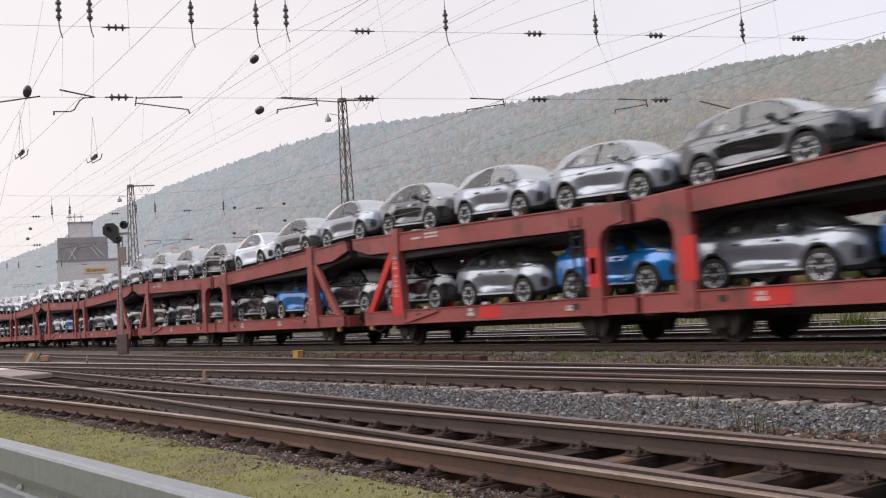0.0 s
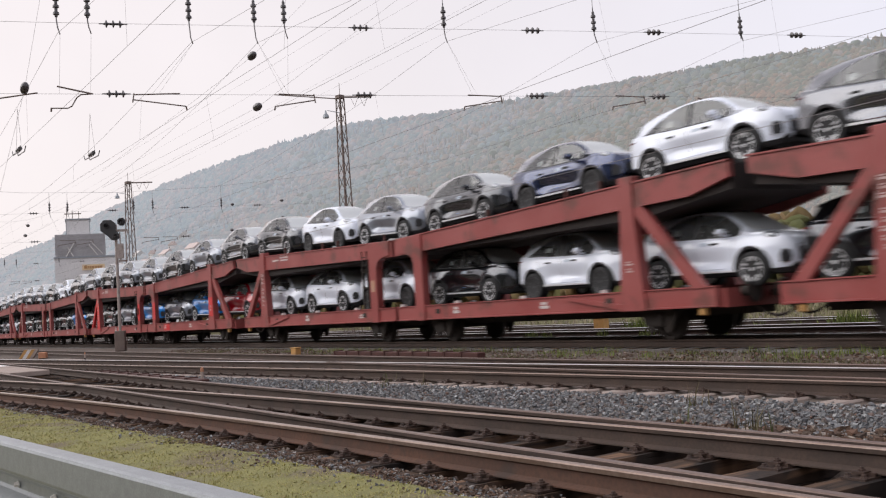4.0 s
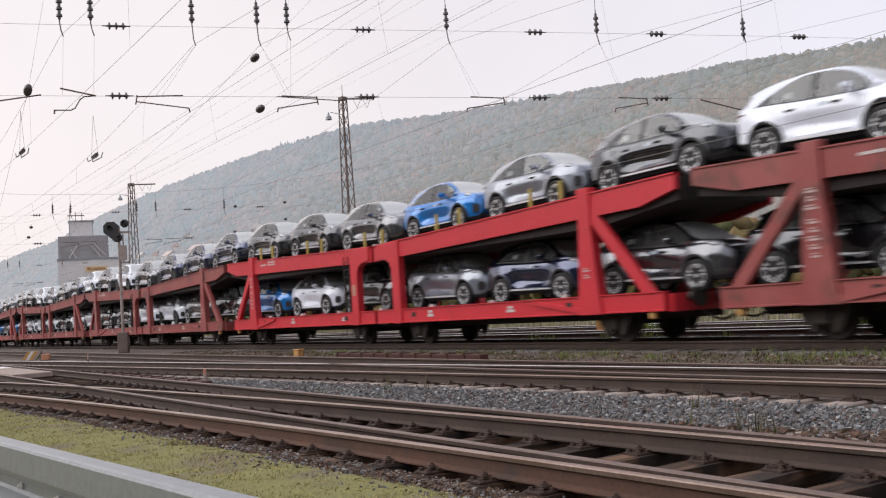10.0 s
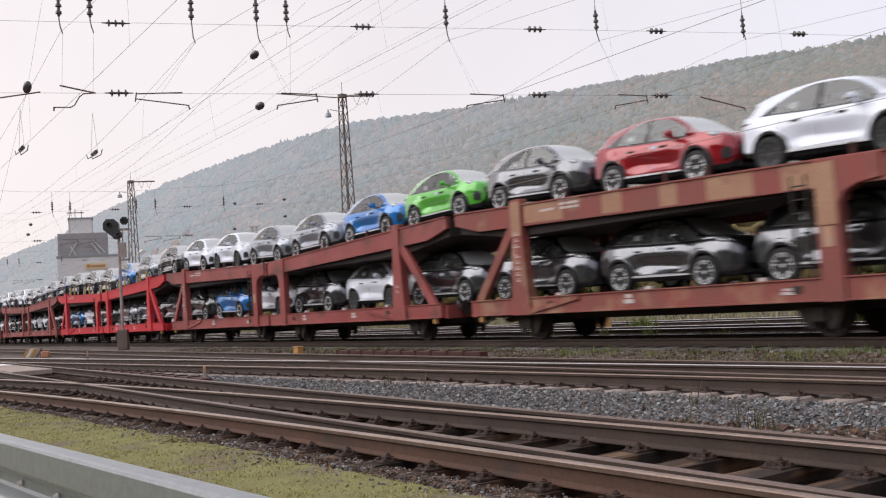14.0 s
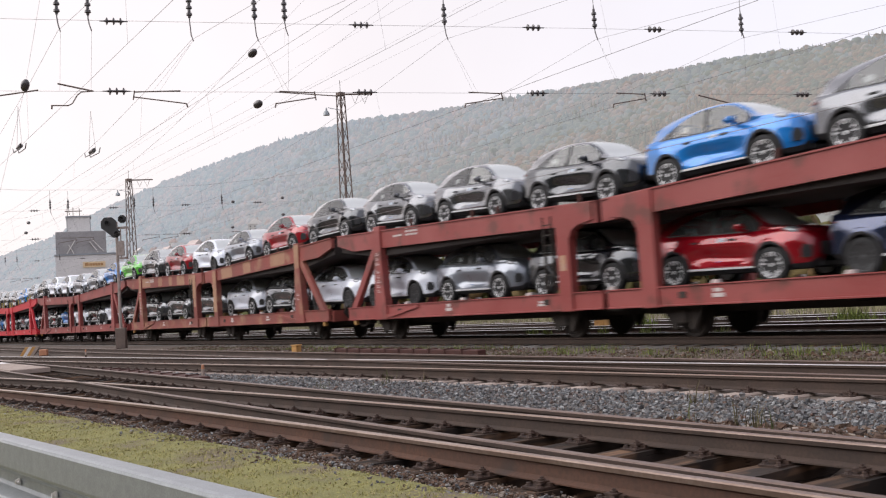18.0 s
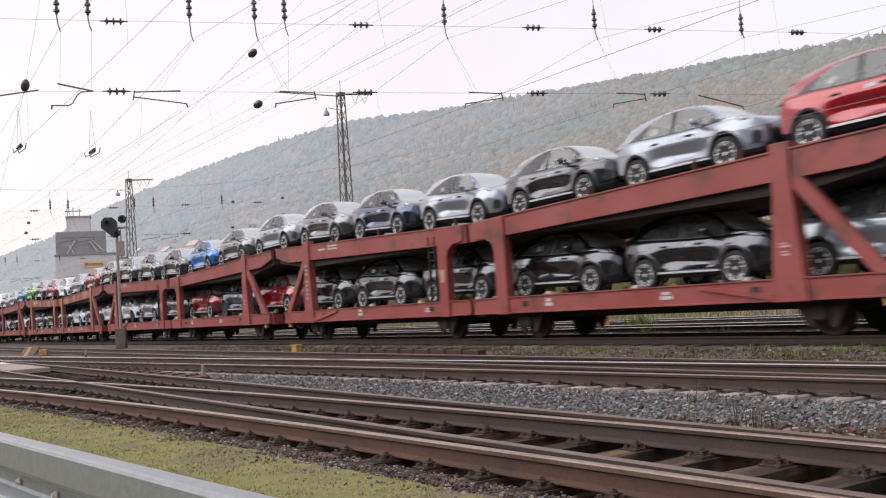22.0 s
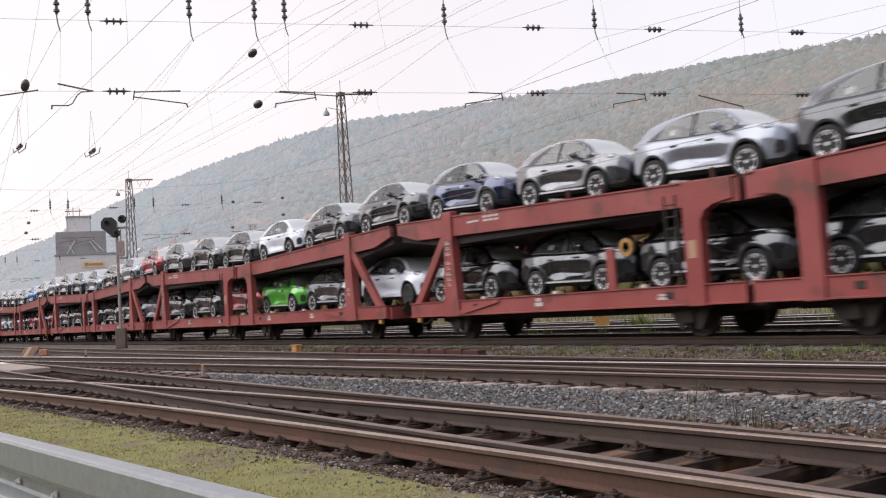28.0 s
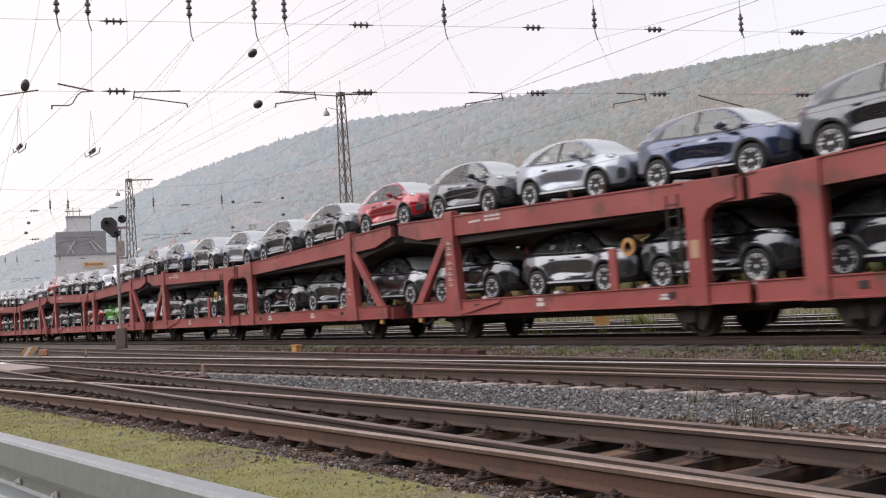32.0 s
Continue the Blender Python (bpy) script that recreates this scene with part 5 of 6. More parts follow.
def conifers(name, pts, rad, material, label):
    """Slim pointed trees in three ragged tiers, for the skyline and the dark stands."""
    n, sides = len(pts), 6
    a = np.arange(sides) * 2 * np.pi / sides
    rings = []
    for z, r in ((0.0, 1.0), (1.5, 0.5), (1.5, 0.75), (2.9, 0.3), (2.9, 0.48), (4.6, 0.02)):
        rr = r * (1 + rng.normal(0, 0.16, (n, sides)))
        rings.append(np.stack([np.cos(a)[None] * rr, np.sin(a)[None] * rr, z + rng.normal(0, 0.12, (n, sides))], 2))
    v = np.stack(rings, 1) * rad[:, None, None, None] + pts[:, None, None, :]
    f = np.array([(k * sides + i, k * sides + (i + 1) % sides, (k + 1) * sides + (i + 1) % sides, (k + 1) * sides + i) for k in range(5) for i in range(sides)])
    f = (f[None] + 6 * sides * np.arange(n)[:, None, None]).reshape(-1, 4)
    tagged(put(name, raw(name, v.reshape(-1, 3).tolist(), f.tolist(), material)), label, "woods", "", "stuff")


for i in range(22000):
    az = radians(-30 - 54 * (i / 22000) ** 0.95)
    y = 300 + 300 * random.random() ** 0.8
    x = y * math.tan(az)
    if x < -5000:
        continue
    r = random.uniform(1.9, 4.4) * (math.hypot(x, y) / 800) ** 0.7
    tree(x, y, hill_z(x, y) + r * 0.55, r)
    if noise.noise((x * 0.012, y * 0.02, 4)) > 0.28 and random.random() < 0.5:
        tree(x + 4, y - 3, hill_z(x, y) + 1.0, r * 0.42, spires)
for i in range(2600):
    x = -385 + 60 - 4400 * (i / 2600) ** 1.6
    y = 598 + random.uniform(-8, 8)
    r = random.uniform(1.4, 3.0) * (math.hypot(x, y) / 900) ** 0.6
    tree(x, y, hill_z(x, 600) + r * random.uniform(0.3, 1.2), r * random.uniform(0.6, 1.0))
for i in range(900):
    x = -330 - 1500 * (i / 900) ** 1.3 + random.uniform(-4, 4)
    if noise.noise((x * 0.02, 7, 0)) > -0.25:
        y = 597 + random.uniform(-6, 6)
        tree(x, y, hill_z(x, 600) - 1.0, random.uniform(0.8, 1.45) * (math.hypot(x, y) / 900) ** 0.5, spires)
# one mesh per distance, each with its own emission standing in for haze
for k, words in enumerate(("mixed autumn woodland on the slope, muted green and rust", "autumn woodland on the slope with a faint painted haze glow", "autumn woodland farther along the slope, haze painted as glow", "woodland along the valley, pale with painted haze glow", "distant woodland at the valley's end, pale with painted haze glow")):
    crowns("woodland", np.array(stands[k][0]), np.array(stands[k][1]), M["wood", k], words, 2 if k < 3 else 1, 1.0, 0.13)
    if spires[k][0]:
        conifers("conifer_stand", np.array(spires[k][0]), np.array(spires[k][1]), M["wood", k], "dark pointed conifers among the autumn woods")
# unseen slope added behind the camera: darkens car reflections, blocks low sky
vv = [(x, y, (0 if j == 0 else 14 + 3 * noise.noise((x * 0.03, 0, 0)) if j == 1 else 50)) for x in range(-900, 901, 30) for j, y in enumerate((-38, -44, -160))]
ff = [(i * 3 + j, i * 3 + j + 1, (i + 1) * 3 + j + 1, (i + 1) * 3 + j) for i in range(60) for j in range(2)]
near_slope = put("backdrop_slope", raw("backdrop_slope", vv, ff, M["slope_dark"]))
tagged(near_slope, "unseen dark slope added behind the road to darken reflections", "hill", "", "structure")

sp, sr = [], []
for i in range(800):
    x = random.uniform(-160, 12)
    y = random.uniform(50, 66) + 6 * noise.noise((x * 0.05, 0, 0))
    hgt = 4.4 + 3.0 * noise.noise((x * 0.07, 3, 0))
    for j in range(7):
        r = random.uniform(0.4, 0.95)
        sp.append((x + random.gauss(0, 0.8), y + random.gauss(0, 0.6), random.uniform(0.1, hgt)))
        sr.append(r)
crowns("shrubs", np.array(sp), np.array(sr), M["shrub"], "rust and olive shrubs along the far side of the yard", 2, 1.1, 0.3)

# ---- crash barrier beside the road ----


def barrier():
    g = tagged(new("crash_barrier"), "galvanised steel crash barrier with corrugated beam", "crash barrier")
    prof = [(0.0, -0.02), (0.0, -0.002), (0.05, 0.0), (0.058, -0.004), (0.062, -0.012), (0.064, -0.09), (0.06, -0.1), (0.01, -0.128), (0.004, -0.14), (0.004, -0.17), (0.01, -0.182), (0.056, -0.2), (0.062, -0.206), (0.064, -0.285), (0.058, -0.3), (0.03, -0.31), (0.0, -0.31)]
    full = prof + [(d - 0.004, z) for d, z in prof[::-1]]

    def at(x):
        return 0.972 + 0.0985 * x

    k = len(full)
    x0 = 4.3
    first = True
    while x0 > -30:
        x1 = x0 - 4.3
        vv, ff = [], []
        lap = 0.0 if first else 0.004
        for x in (x0 + 0.15, x1 - 0.15):
            for d, z in full:
                vv.append((x, at(x) - d + lap, 0.65 + z))
        for j in range(k):
            ff.append((j, (j + 1) % k, k + (j + 1) % k, k + j))
        ff += [tuple(range(k)), tuple(range(2 * k - 1, k - 1, -1))]
        me = raw("beam", vv, ff, M["galv"])
        me.shade_smooth()
        me.set_sharp_from_angle(angle=radians(20))
        put("beam", me, g)
        x0 = x1
        first = not first
    x = 3.2
    while x > -30:
        bm = bmesh.new()
        for a, b, c, d in ((-0.05, 0.05, 0.07, 0.076), (-0.05, -0.044, 0.07, 0.13), (0.044, 0.05, 0.07, 0.13)):
            box(bm, a, b, c, d, -0.45, 0.6)
        part("post", bm, M["galv"], g, "", pose(x, at(x) - 0.06, 0))
        for dx in (0.0, 0.42):
            bm = bmesh.new()
            lathe(bm, [(0.0, 0.013), (-0.005, 0.013), (-0.01, 0.009), (-0.016, 0.008)], "Y", 6)
            part("bolt", bm, M["whitepaint"], g, "", pose(x + dx, at(x + dx) - 0.004, 0.495))
        x -= 1.0


barrier()


# ---- overhead line ----
def line_mesh(pts, r, sides=5):
    """A round wire through all the points, in one piece."""
    bm = bmesh.new()
    pts = [Vector(p) for p in pts]
    rings = []
    for i, p in enumerate(pts):
        d = (pts[min(i + 1, len(pts) - 1)] - pts[max(i - 1, 0)]).normalized()
        u = (Vector((0, 0, 1)) if abs(d.z) < 0.8 else Vector((1, 0, 0))).cross(d).normalized()
        w = d.cross(u)
        rings.append([bm.verts.new(p + (u * math.cos(a) + w * math.sin(a)) * r) for a in (2 * math.pi * k / sides for k in range(sides))])
    for g, h in zip(rings, rings[1:]):
        for k in range(sides):
            bm.faces.new((g[k], g[(k + 1) % sides], h[(k + 1) % sides], h[k]))
    bm.faces.new(rings[0])
    bm.faces.new(rings[-1][::-1])
    return bm


def insulator(axis, length, r, discs):
    bm = bmesh.new()
    prof = [(-length / 2 - 0.08, 0.012), (-length / 2, 0.014)]
    for i in range(discs):
        a = -length / 2 + length * i / discs
        b = length / discs
        prof += [(a + 0.28 * b, r * 0.32), (a + 0.4 * b, r), (a + 0.58 * b, r * 0.92), (a + 0.72 * b, r * 0.32)]
    prof += [(length / 2, 0.014), (length / 2 + 0.08, 0.012)]
    lathe(bm, prof, axis, 10)
    return meshed("insulator", bm, M["insul"], 40)




def long_insulator():
    """A slim rod with three sheds, eyes at both ends."""
    bm = bmesh.new()
    prof = [(-0.34, 0.012), (-0.25, 0.014), (-0.24, 0.03)]
    for z in (-0.15, 0.0, 0.15):
        prof += [(z - 0.05, 0.034), (z - 0.035, 0.066), (z + 0.01, 0.062), (z + 0.035, 0.034)]
    prof += [(0.25, 0.034), (0.27, 0.014), (0.36, 0.012)]
    lathe(bm, prof, "Z", 10)
    return meshed("hanging_insulator", bm, M["insul"], 40)


INS_H, INS_V = insulator("Y", 0.42, 0.08, 3), long_insulator()


def egg_mesh():
    bm = bmesh.new()
    lathe(bm, [(-0.13, 0.015), (-0.115, 0.05), (-0.07, 0.08), (0.02, 0.088), (0.08, 0.072), (0.12, 0.04), (0.13, 0.015)], "X", 12)
    return meshed("egg_insulator", bm, M["insul"], 50)


EGG = egg_mesh()
SKEW = 0.2597


def span_x(y, x_at_0):
    return x_at_0 + SKEW * y


def headspan(x0, ys, ins_y, hang, sag=0.0):
    """Two cross wires over the yard with insulators, hangers and steady arms."""
    h = tagged(new("overhead_line_span"), "cross-span wires with dark insulators over the tracks", "overhead line", "cross spans")

    def p(y, z):
        return (span_x(y, x0), y, z)

    part("cross_wire", line_mesh([p(y, 5.98) for y in ys], 0.0036), M["wire"], h)
    part("cross_wire", line_mesh([p(y, 7.5 + 0.011 * min(max(y - 5.5, 0), 15)) for y in ys], 0.0036), M["wire"], h)
    part("support_rope", line_mesh([p(y, 8.6 + 0.006 * (y - 14) ** 2) for y in np.linspace(ys[0], ys[-1], 14)], 0.006), M["wire"], h)
    turn = math.degrees(math.atan(-SKEW))
    for y in ins_y:
        for z in (5.985, 7.5 + 0.011 * min(max(y - 5.5, 0), 15)):
            put("insulator", INS_H, h, pose(*p(y, z), 0, 0, turn), "dark ribbed insulator")
    for y, zc, arm, *off in hang:
        top = 8.6 + 0.006 * (y - 14) ** 2
        put("hanging_insulator", INS_V, h, pose(*p(y, 7.86)))
        part("hanger", line_mesh([p(y, top), p(y, 8.1)], 0.008), M["wire"], h)
        part("clamp", line_mesh([p(y, 7.56), p(y + 0.02, zc + 0.12), p(y + 0.06, zc - 0.02)], 0.014, 6), M["wire"], h)
        for dy in (0.0, 0.12):
            part("guy_wire", line_mesh([p(y + 0.06, zc), p(y + arm * 0.62 + dy * arm, 6.0)], 0.0022, 4), M["wire"], h)
        if arm:
            y += off[0] if off else 0.0
            bm = bmesh.new()
            tube(bm, p(y + arm * 0.5, 6.0), p(y + arm * 1.35, 5.97), 0.016, 6)
            tube(bm, p(y + arm * 1.35, 6.0), p(y + arm * 1.38, 5.8), 0.016, 6)
            tube(bm, p(y + arm * 1.36, 5.86), p(y + arm * 0.4, 5.72), 0.015, 6)
            tube(bm, p(y + arm * 0.4, 5.72), p(y + arm * 0.38, 5.63), 0.018, 6)
            part("steady_arm", bm, M["mast"], h)
    return h


def registration(span, x0):
    """Long tubular arm, bent arm and short strut at the siding's end of the first span, plain arm at its far end."""
    def p(y, z):
        return (span_x(y, x0), y, z)

    for pts, r in (([p(2.4, 5.73), p(3.2, 5.86), p(4.04, 6.0)], 0.016), ([p(4.41, 6.14), p(5.08, 5.985)], 0.018), ([p(4.27, 5.675), p(4.6, 5.675), p(4.68, 5.72), p(4.78, 5.9), p(4.86, 5.965), p(5.1, 5.985)], 0.014), ([p(4.29, 5.68), p(4.28, 5.6)], 0.018), ([p(19.3, 5.95), p(20.56, 5.66), p(20.58, 5.58)], 0.018)):
        part("registration_arm", line_mesh(pts, r, 6), M["mast"], span)


CATENARY = [(4.46, 4.46, 7.27), (6.95, 7.1, 7.13), (8.74, 8.5, 7.16), (13.1, 12.77, 7.27), (16.84, 16.6, 7.35), (20.54, 20.7, 7.47)]
SPANS = [-22.75, -60.5, -106.0, 30.0]
first_span = headspan(-22.75, [-14, 4, 10, 16, 22.5, 30, 48], [5.55, 10.8, 14.97, 18.21, 22.38], [(4.45, 7.27, 0.0), (5.05, 7.3, 0.0), (7.08, 7.12, -1.09, 0.29), (8.45, 7.15, 0.9), (9.1, 7.29, 0.0), (12.77, 7.27, 0.95), (16.58, 7.35, 0.9), (20.7, 7.49, 0.0)])
registration(first_span, SPANS[0])
for x0 in SPANS[2:0:-1]:
    second_span = headspan(x0, [-14, 4, 10, 16, 22.5, 30, 48], [5.6, 10.3, 14.3, 18.1, 22.1], [(y, 7.3, 0.9) for y in (4.5, 7.1, 11.1, 12.0, 15.4, 16.4, 20.1)])


def catenary(yc, ym, zm):
    c = tagged(new("catenary"), "contact wire with messenger wire and thin droppers above a track", "overhead wire", "catenaries")
    part("contact_wire", line_mesh([(40, yc, 5.63), (-20, yc, 5.63), (-75, yc - 0.2, 5.63), (-130, yc, 5.63), (-260, yc, 5.63)], 0.0052 if yc > 10 else 0.0034), M["wire"], c)
    pts = []
    sup = [30 + SKEW * ym, -22.75 + SKEW * ym, -60.5 + SKEW * ym, -106 + SKEW * ym, -160 + SKEW * ym]
    for a, b in zip(sup, sup[1:]):
        for i in range(10):
            t = i / 10
            x = a + (b - a) * t
            pts.append((x, ym + (yc - ym) * 4 * t * (1 - t), zm - 1.15 * 4 * t * (1 - t)))
            if i in (1, 3, 5, 7, 9) and x > -140:
                part("dropper", line_mesh([pts[-1], (x, yc, 5.63)], 0.0018, 4), M["wire"], c)
    part("messenger_wire", line_mesh(pts, 0.0036), M["wire"], c)


for row in CATENARY:
    catenary(*row)
feeder = tagged(new("feeder_wires"), "thin feeder wires high over the yard", "overhead wire")
for y, z in ((2.6, 7.9), (9.9, 7.25), (10.9, 7.4), (14.4, 8.6), (15.4, 8.7), (26.0, 6.9), (27.5, 5.6)):
    part("feeder_wire", line_mesh([(40, y, z), (-74, y, z + 0.2), (-260, y, z)], 0.002, 4), M["wire"], feeder)
part("low_wire", line_mesh([(40, 13.6, 3.7), (-74, 13.6, 3.7), (-200, 13.6, 3.7)], 0.0055, 5), M["wire"], feeder)
for x, y, z, ry in ((-20.58, 8.37, 6.86, -18), (-20.57, 8.43, 5.71, -12), (-21.76, 3.8, 6.1, -60)):
    put("egg_insulator", EGG, first_span, pose(x, y, z, 0, ry, 15), "dark egg-shaped porcelain insulator")
    m = pose(x, y, z, 0, ry, 15)
    part("stay_wire", line_mesh([m @ Vector(q) for q in ((-7, 0, 0.55), (-0.15, 0, 0.0))], 0.0025, 4), M["wire"], first_span)
    part("stay_wire", line_mesh([m @ Vector(q) for q in ((0.15, 0, 0), (5, 0, 0.3))], 0.0025, 4), M["wire"], first_span)
for x, y, z in ((-55.1, 20.7, 7.74), (-54.4, 23.5, 7.9), (-54.4, 23.5, 6.9), (-55.1, 20.6, 6.25), (-57.9, 10.0, 6.9), (-57.9, 9.85, 6.35)):
    put("egg_insulator", EGG, second_span, pose(x, y, z, 0, 10, 15), "dark egg-shaped porcelain insulator")
# section insulators hung on V wires
for x, y, z in ((-21.81, 3.65, 4.75), (-21.45, 5.02, 4.64)):
    for k in (-0.05, 0.05):
        bm = line_mesh([(-0.48, k, 0.1), (-0.4, k, 0.0), (0.35, k, -0.03), (0.48, k, 0.06)], 0.01, 6)
        part("runner", bm, M["insul"], first_span, "", pose(x, y, z))
    bm = bmesh.new()
    tube(bm, (-0.16, 0, 0.06), (0.16, 0, 0.06), 0.045)
    part("section_insulator", bm, M["insul"], first_span, "", pose(x, y, z))
    for k in (-0.3, 0.3):
        part("hanger_wire", line_mesh([(x + k, y, z + 0.05), (x, y, z + 0.92)], 0.003, 4), M["wire"], first_span)


# ---- lattice masts ----
def lattice_mast(x, y, h, wt, wb, arm, lamp):
    m = tagged(new("lattice_mast"), "tall rusty steel lattice mast for the overhead line", "mast", "lattice masts")
    m.location, m.rotation_euler = (x, y, -0.2), (0, 0, radians(12))
    h += 0.2

    def c(i, z):
        w = wb + (wt - wb) * z / h
        sx, sy = ((-1, -1), (1, -1), (1, 1), (-1, 1))[i]
        return (sx * w / 2, sy * w / 2, z)

    for i in range(4):
        bm = bmesh.new()
        a, b = Vector(c(i, 0)), Vector(c(i, h))
        tube(bm, a, b, 0.034, 4)
        part("leg", bm, M["mast"], m)
    n = int(h / 0.8)
    for i in range(4):
        for s in range(n):
            z0, z1 = h * s / n, h * (s + 1) / n
            bm = bmesh.new()
            a, b = (c(i, z0), c((i + 1) % 4, z1)) if s % 2 else (c((i + 1) % 4, z0), c(i, z1))
            tube(bm, a, b, 0.018, 4)
            part("brace", bm, M["mast"], m)
    bm = bmesh.new()
    box(bm, -wt * 0.62, wt * 0.62, -wt * 0.62, wt * 0.62, h - 0.14, h + 0.05)
    bev(bm, 0.02)
    part("cap", bm, M["mast"], m)
    bm = bmesh.new()
    tube(bm, (0, 0, h - 0.05), (arm * 0.5, arm * 0.86, h - 0.05), 0.05, 6)
    part("cross_arm", bm, M["mast"], m)
    for k in (0.45, 0.75):
        for e in (-0.12, 0.12):
            part("suspension", line_mesh([(arm * 0.5 * (k + e), arm * 0.86 * (k + e), h - 0.06), (arm * 0.5 * k, arm * 0.86 * k, h - 0.55)], 0.012, 4), M["mast"], m)
    bm = bmesh.new()
    tube(bm, (0, 0, h), (0, 0, h + 0.7), 0.015, 5)
    part("spike", bm, M["mast"], m)
    if lamp:
        bm = bmesh.new()
        tube(bm, (0, 0, h - 0.9), (-0.35, -0.6, h - 0.75), 0.02, 6)
        lathe(bm, [(h - 1.15, 0.17), (h - 1.0, 0.15), (h - 0.9, 0.06), (h - 0.75, 0.03)], "Z", 12, (-0.4, -0.68, 0))
        part("lamp", bm, M["galv"], m, "grey bell-shaped yard lamp")
    return m


first_mast = lattice_mast(-46.3, 23.6, 12.4, 0.29, 0.66, 1.7, True)
rod = Matrix.Rotation(radians(-12), 3, "Z") @ Vector((-1.85, -2.9, 0.45))
bm = bmesh.new()
tube(bm, (0, 0, 12.45), (rod.x, rod.y, 12.45 + rod.z), 0.03, 6)
part("outrigger", bm, M["mast"], first_mast)
lattice_mast(-72.4, 19.4, 11.45, 0.3, 0.78, 1.7, True)
for x, y, h in ((-150.0, 132.0, 26.0), (-153.0, 134.0, 26.0), (-190.0, 110.0, 21.0)):
    m = tagged(new("mast"), "thin grey steel post far across the valley floor", "mast", "far posts")
    bm = bmesh.new()
    tube(bm, (x, y, -0.5), (x, y, h), 0.16, 6, 0.1)
    part("post", bm, M["mast"], m)
    bm = bmesh.new()
    tube(bm, (x - 1.2, y, h - 1.5), (x + 1.2, y, h - 1.5), 0.09, 6)
    part("cross_arm", bm, M["mast"], m)

# ---- signal ----
sig = tagged(new("railway_signal"), "railway light signal with black boards on a pale post", "railway signal")
sig.matrix_basis = pose(-52.0, 13.2, -0.2, 0, 0, 62)
bm = bmesh.new()
box(bm, -0.26, 0.26, -0.2, 0.2, 0, 1.05)
bev(bm, 0.03)
part("foot_cabinet", bm, M["mast"], sig, "brown relay box at the foot")
bm = bmesh.new()
tube(bm, (0, 0, 1.0), (0, 0, 6.5), 0.08, 10, 0.07)
part("post", bm, M["signal_post"], sig)


def board(pts, y0, y1, name, label=""):
    bm = bmesh.new()
    prism(bm, pts, y0, y1)
    part(name, bm, M["signal_black"], sig, label)


def ngon(cx, cz, r, n=8, t0=0.39):
    return [(cx + r * math.cos(t0 + i * 2 * math.pi / n), cz + r * math.sin(t0 + i * 2 * math.pi / n)) for i in range(n)]


board([(-0.72, 6.55), (-0.55, 6.74), (-0.18, 6.74), (0.04, 6.55), (0.04, 6.2), (0.2, 6.0), (0.2, 5.8), (0.05, 5.68), (-0.12, 5.68), (-0.5, 6.02), (-0.72, 6.2)], -0.2, -0.12, "signal_board", "black diagonal signal board")
board(ngon(0.34, 6.62, 0.22), -0.17, -0.1, "small_board", "small round black board")
for cx, cz in ((-0.4, 6.45), (0.06, 5.88), (0.34, 6.62)):
    bm = bmesh.new()
    lathe(bm, [(-0.19, 0.11), (-0.32, 0.12), (-0.32, 0.11), (-0.2, 0.09)], "Y", 12, (cx, 0, cz))
    part("lamp_hood", bm, M["signal_black"], sig)
bm = bmesh.new()
box(bm, -0.55, 0.6, -0.08, -0.02, 6.12, 6.24)
part("bracket", bm, M["signal_post"], sig)
bm = bmesh.new()
for k in (0.2, 0.5):
    box(bm, k - 0.02, k + 0.02, -0.05, 0.05, 4.6, 6.1)
box(bm, 0.1, 0.52, -0.06, 0.06, 4.58, 4.66)
part("ladder_cage", bm, M["signal_post"], sig)
bm = bmesh.new()
box(bm, 0.06, 0.36, -0.16, 0.04, 4.75, 5.5)
part("cable_box", bm, M["signal_post"], sig)

# ---- small things on the ground ----


def crate(x, y, w, d, h, rz=10):
    b = tagged(new("point_machine_box"), "small weathered yellow metal box on the ballast", "equipment box", "yellow boxes")
    b.matrix_basis = pose(x, y, -0.2, 0, 0, rz)
    bm = bmesh.new()
    box(bm, -w / 2, w / 2, -d / 2, d / 2, 0.0, h)
    bev(bm, 0.02)
    part("body", bm, M["yellow"], b)
    bm = bmesh.new()
    box(bm, -w / 2 - 0.015, w / 2 + 0.015, -d / 2 - 0.015, d / 2 + 0.015, h, h + 0.04)
    bev(bm, 0.01)
    part("lid", bm, M["yellow"], b)


crate(-28.6, 12.55, 0.27, 0.2, 0.22)
crate(-25.4, 22.2, 0.42, 0.32, 0.5)
bar = tagged(new("striped_barrier"), "yellow and white striped sloping barrier block", "barrier")
bar.matrix_basis = pose(-51.5, 8.75, -0.2, 0, 0, 62)
for i, mm in enumerate(("yellow", "whitepaint", "yellow", "concrete_sleeper")):
    bm = bmesh.new()
    x0 = -0.5 + i * 0.17
    prism(bm, [(x0, 0.0), (x0 + 0.16, 0.0), (x0 + 0.44, 0.42), (x0 + 0.28, 0.42)], -0.1, 0.1)
    part("stripe", bm, M[mm], bar)
blk = tagged(new("orange_block"), "faded orange block lying beside the track", "block")
blk.matrix_basis = pose(-49.3, 8.95, -0.2, 0, 0, 65)
bm = bmesh.new()
box(bm, -0.17, 0.17, -0.15, 0.15, 0, 0.3)
bev(bm, 0.03)
part("body", bm, M["orange"], blk)
bm = bmesh.new()
box(bm, -0.22, 0.22, -0.17, 0.17, -0.03, 0.02)
part("base", bm, M["iron"], blk)
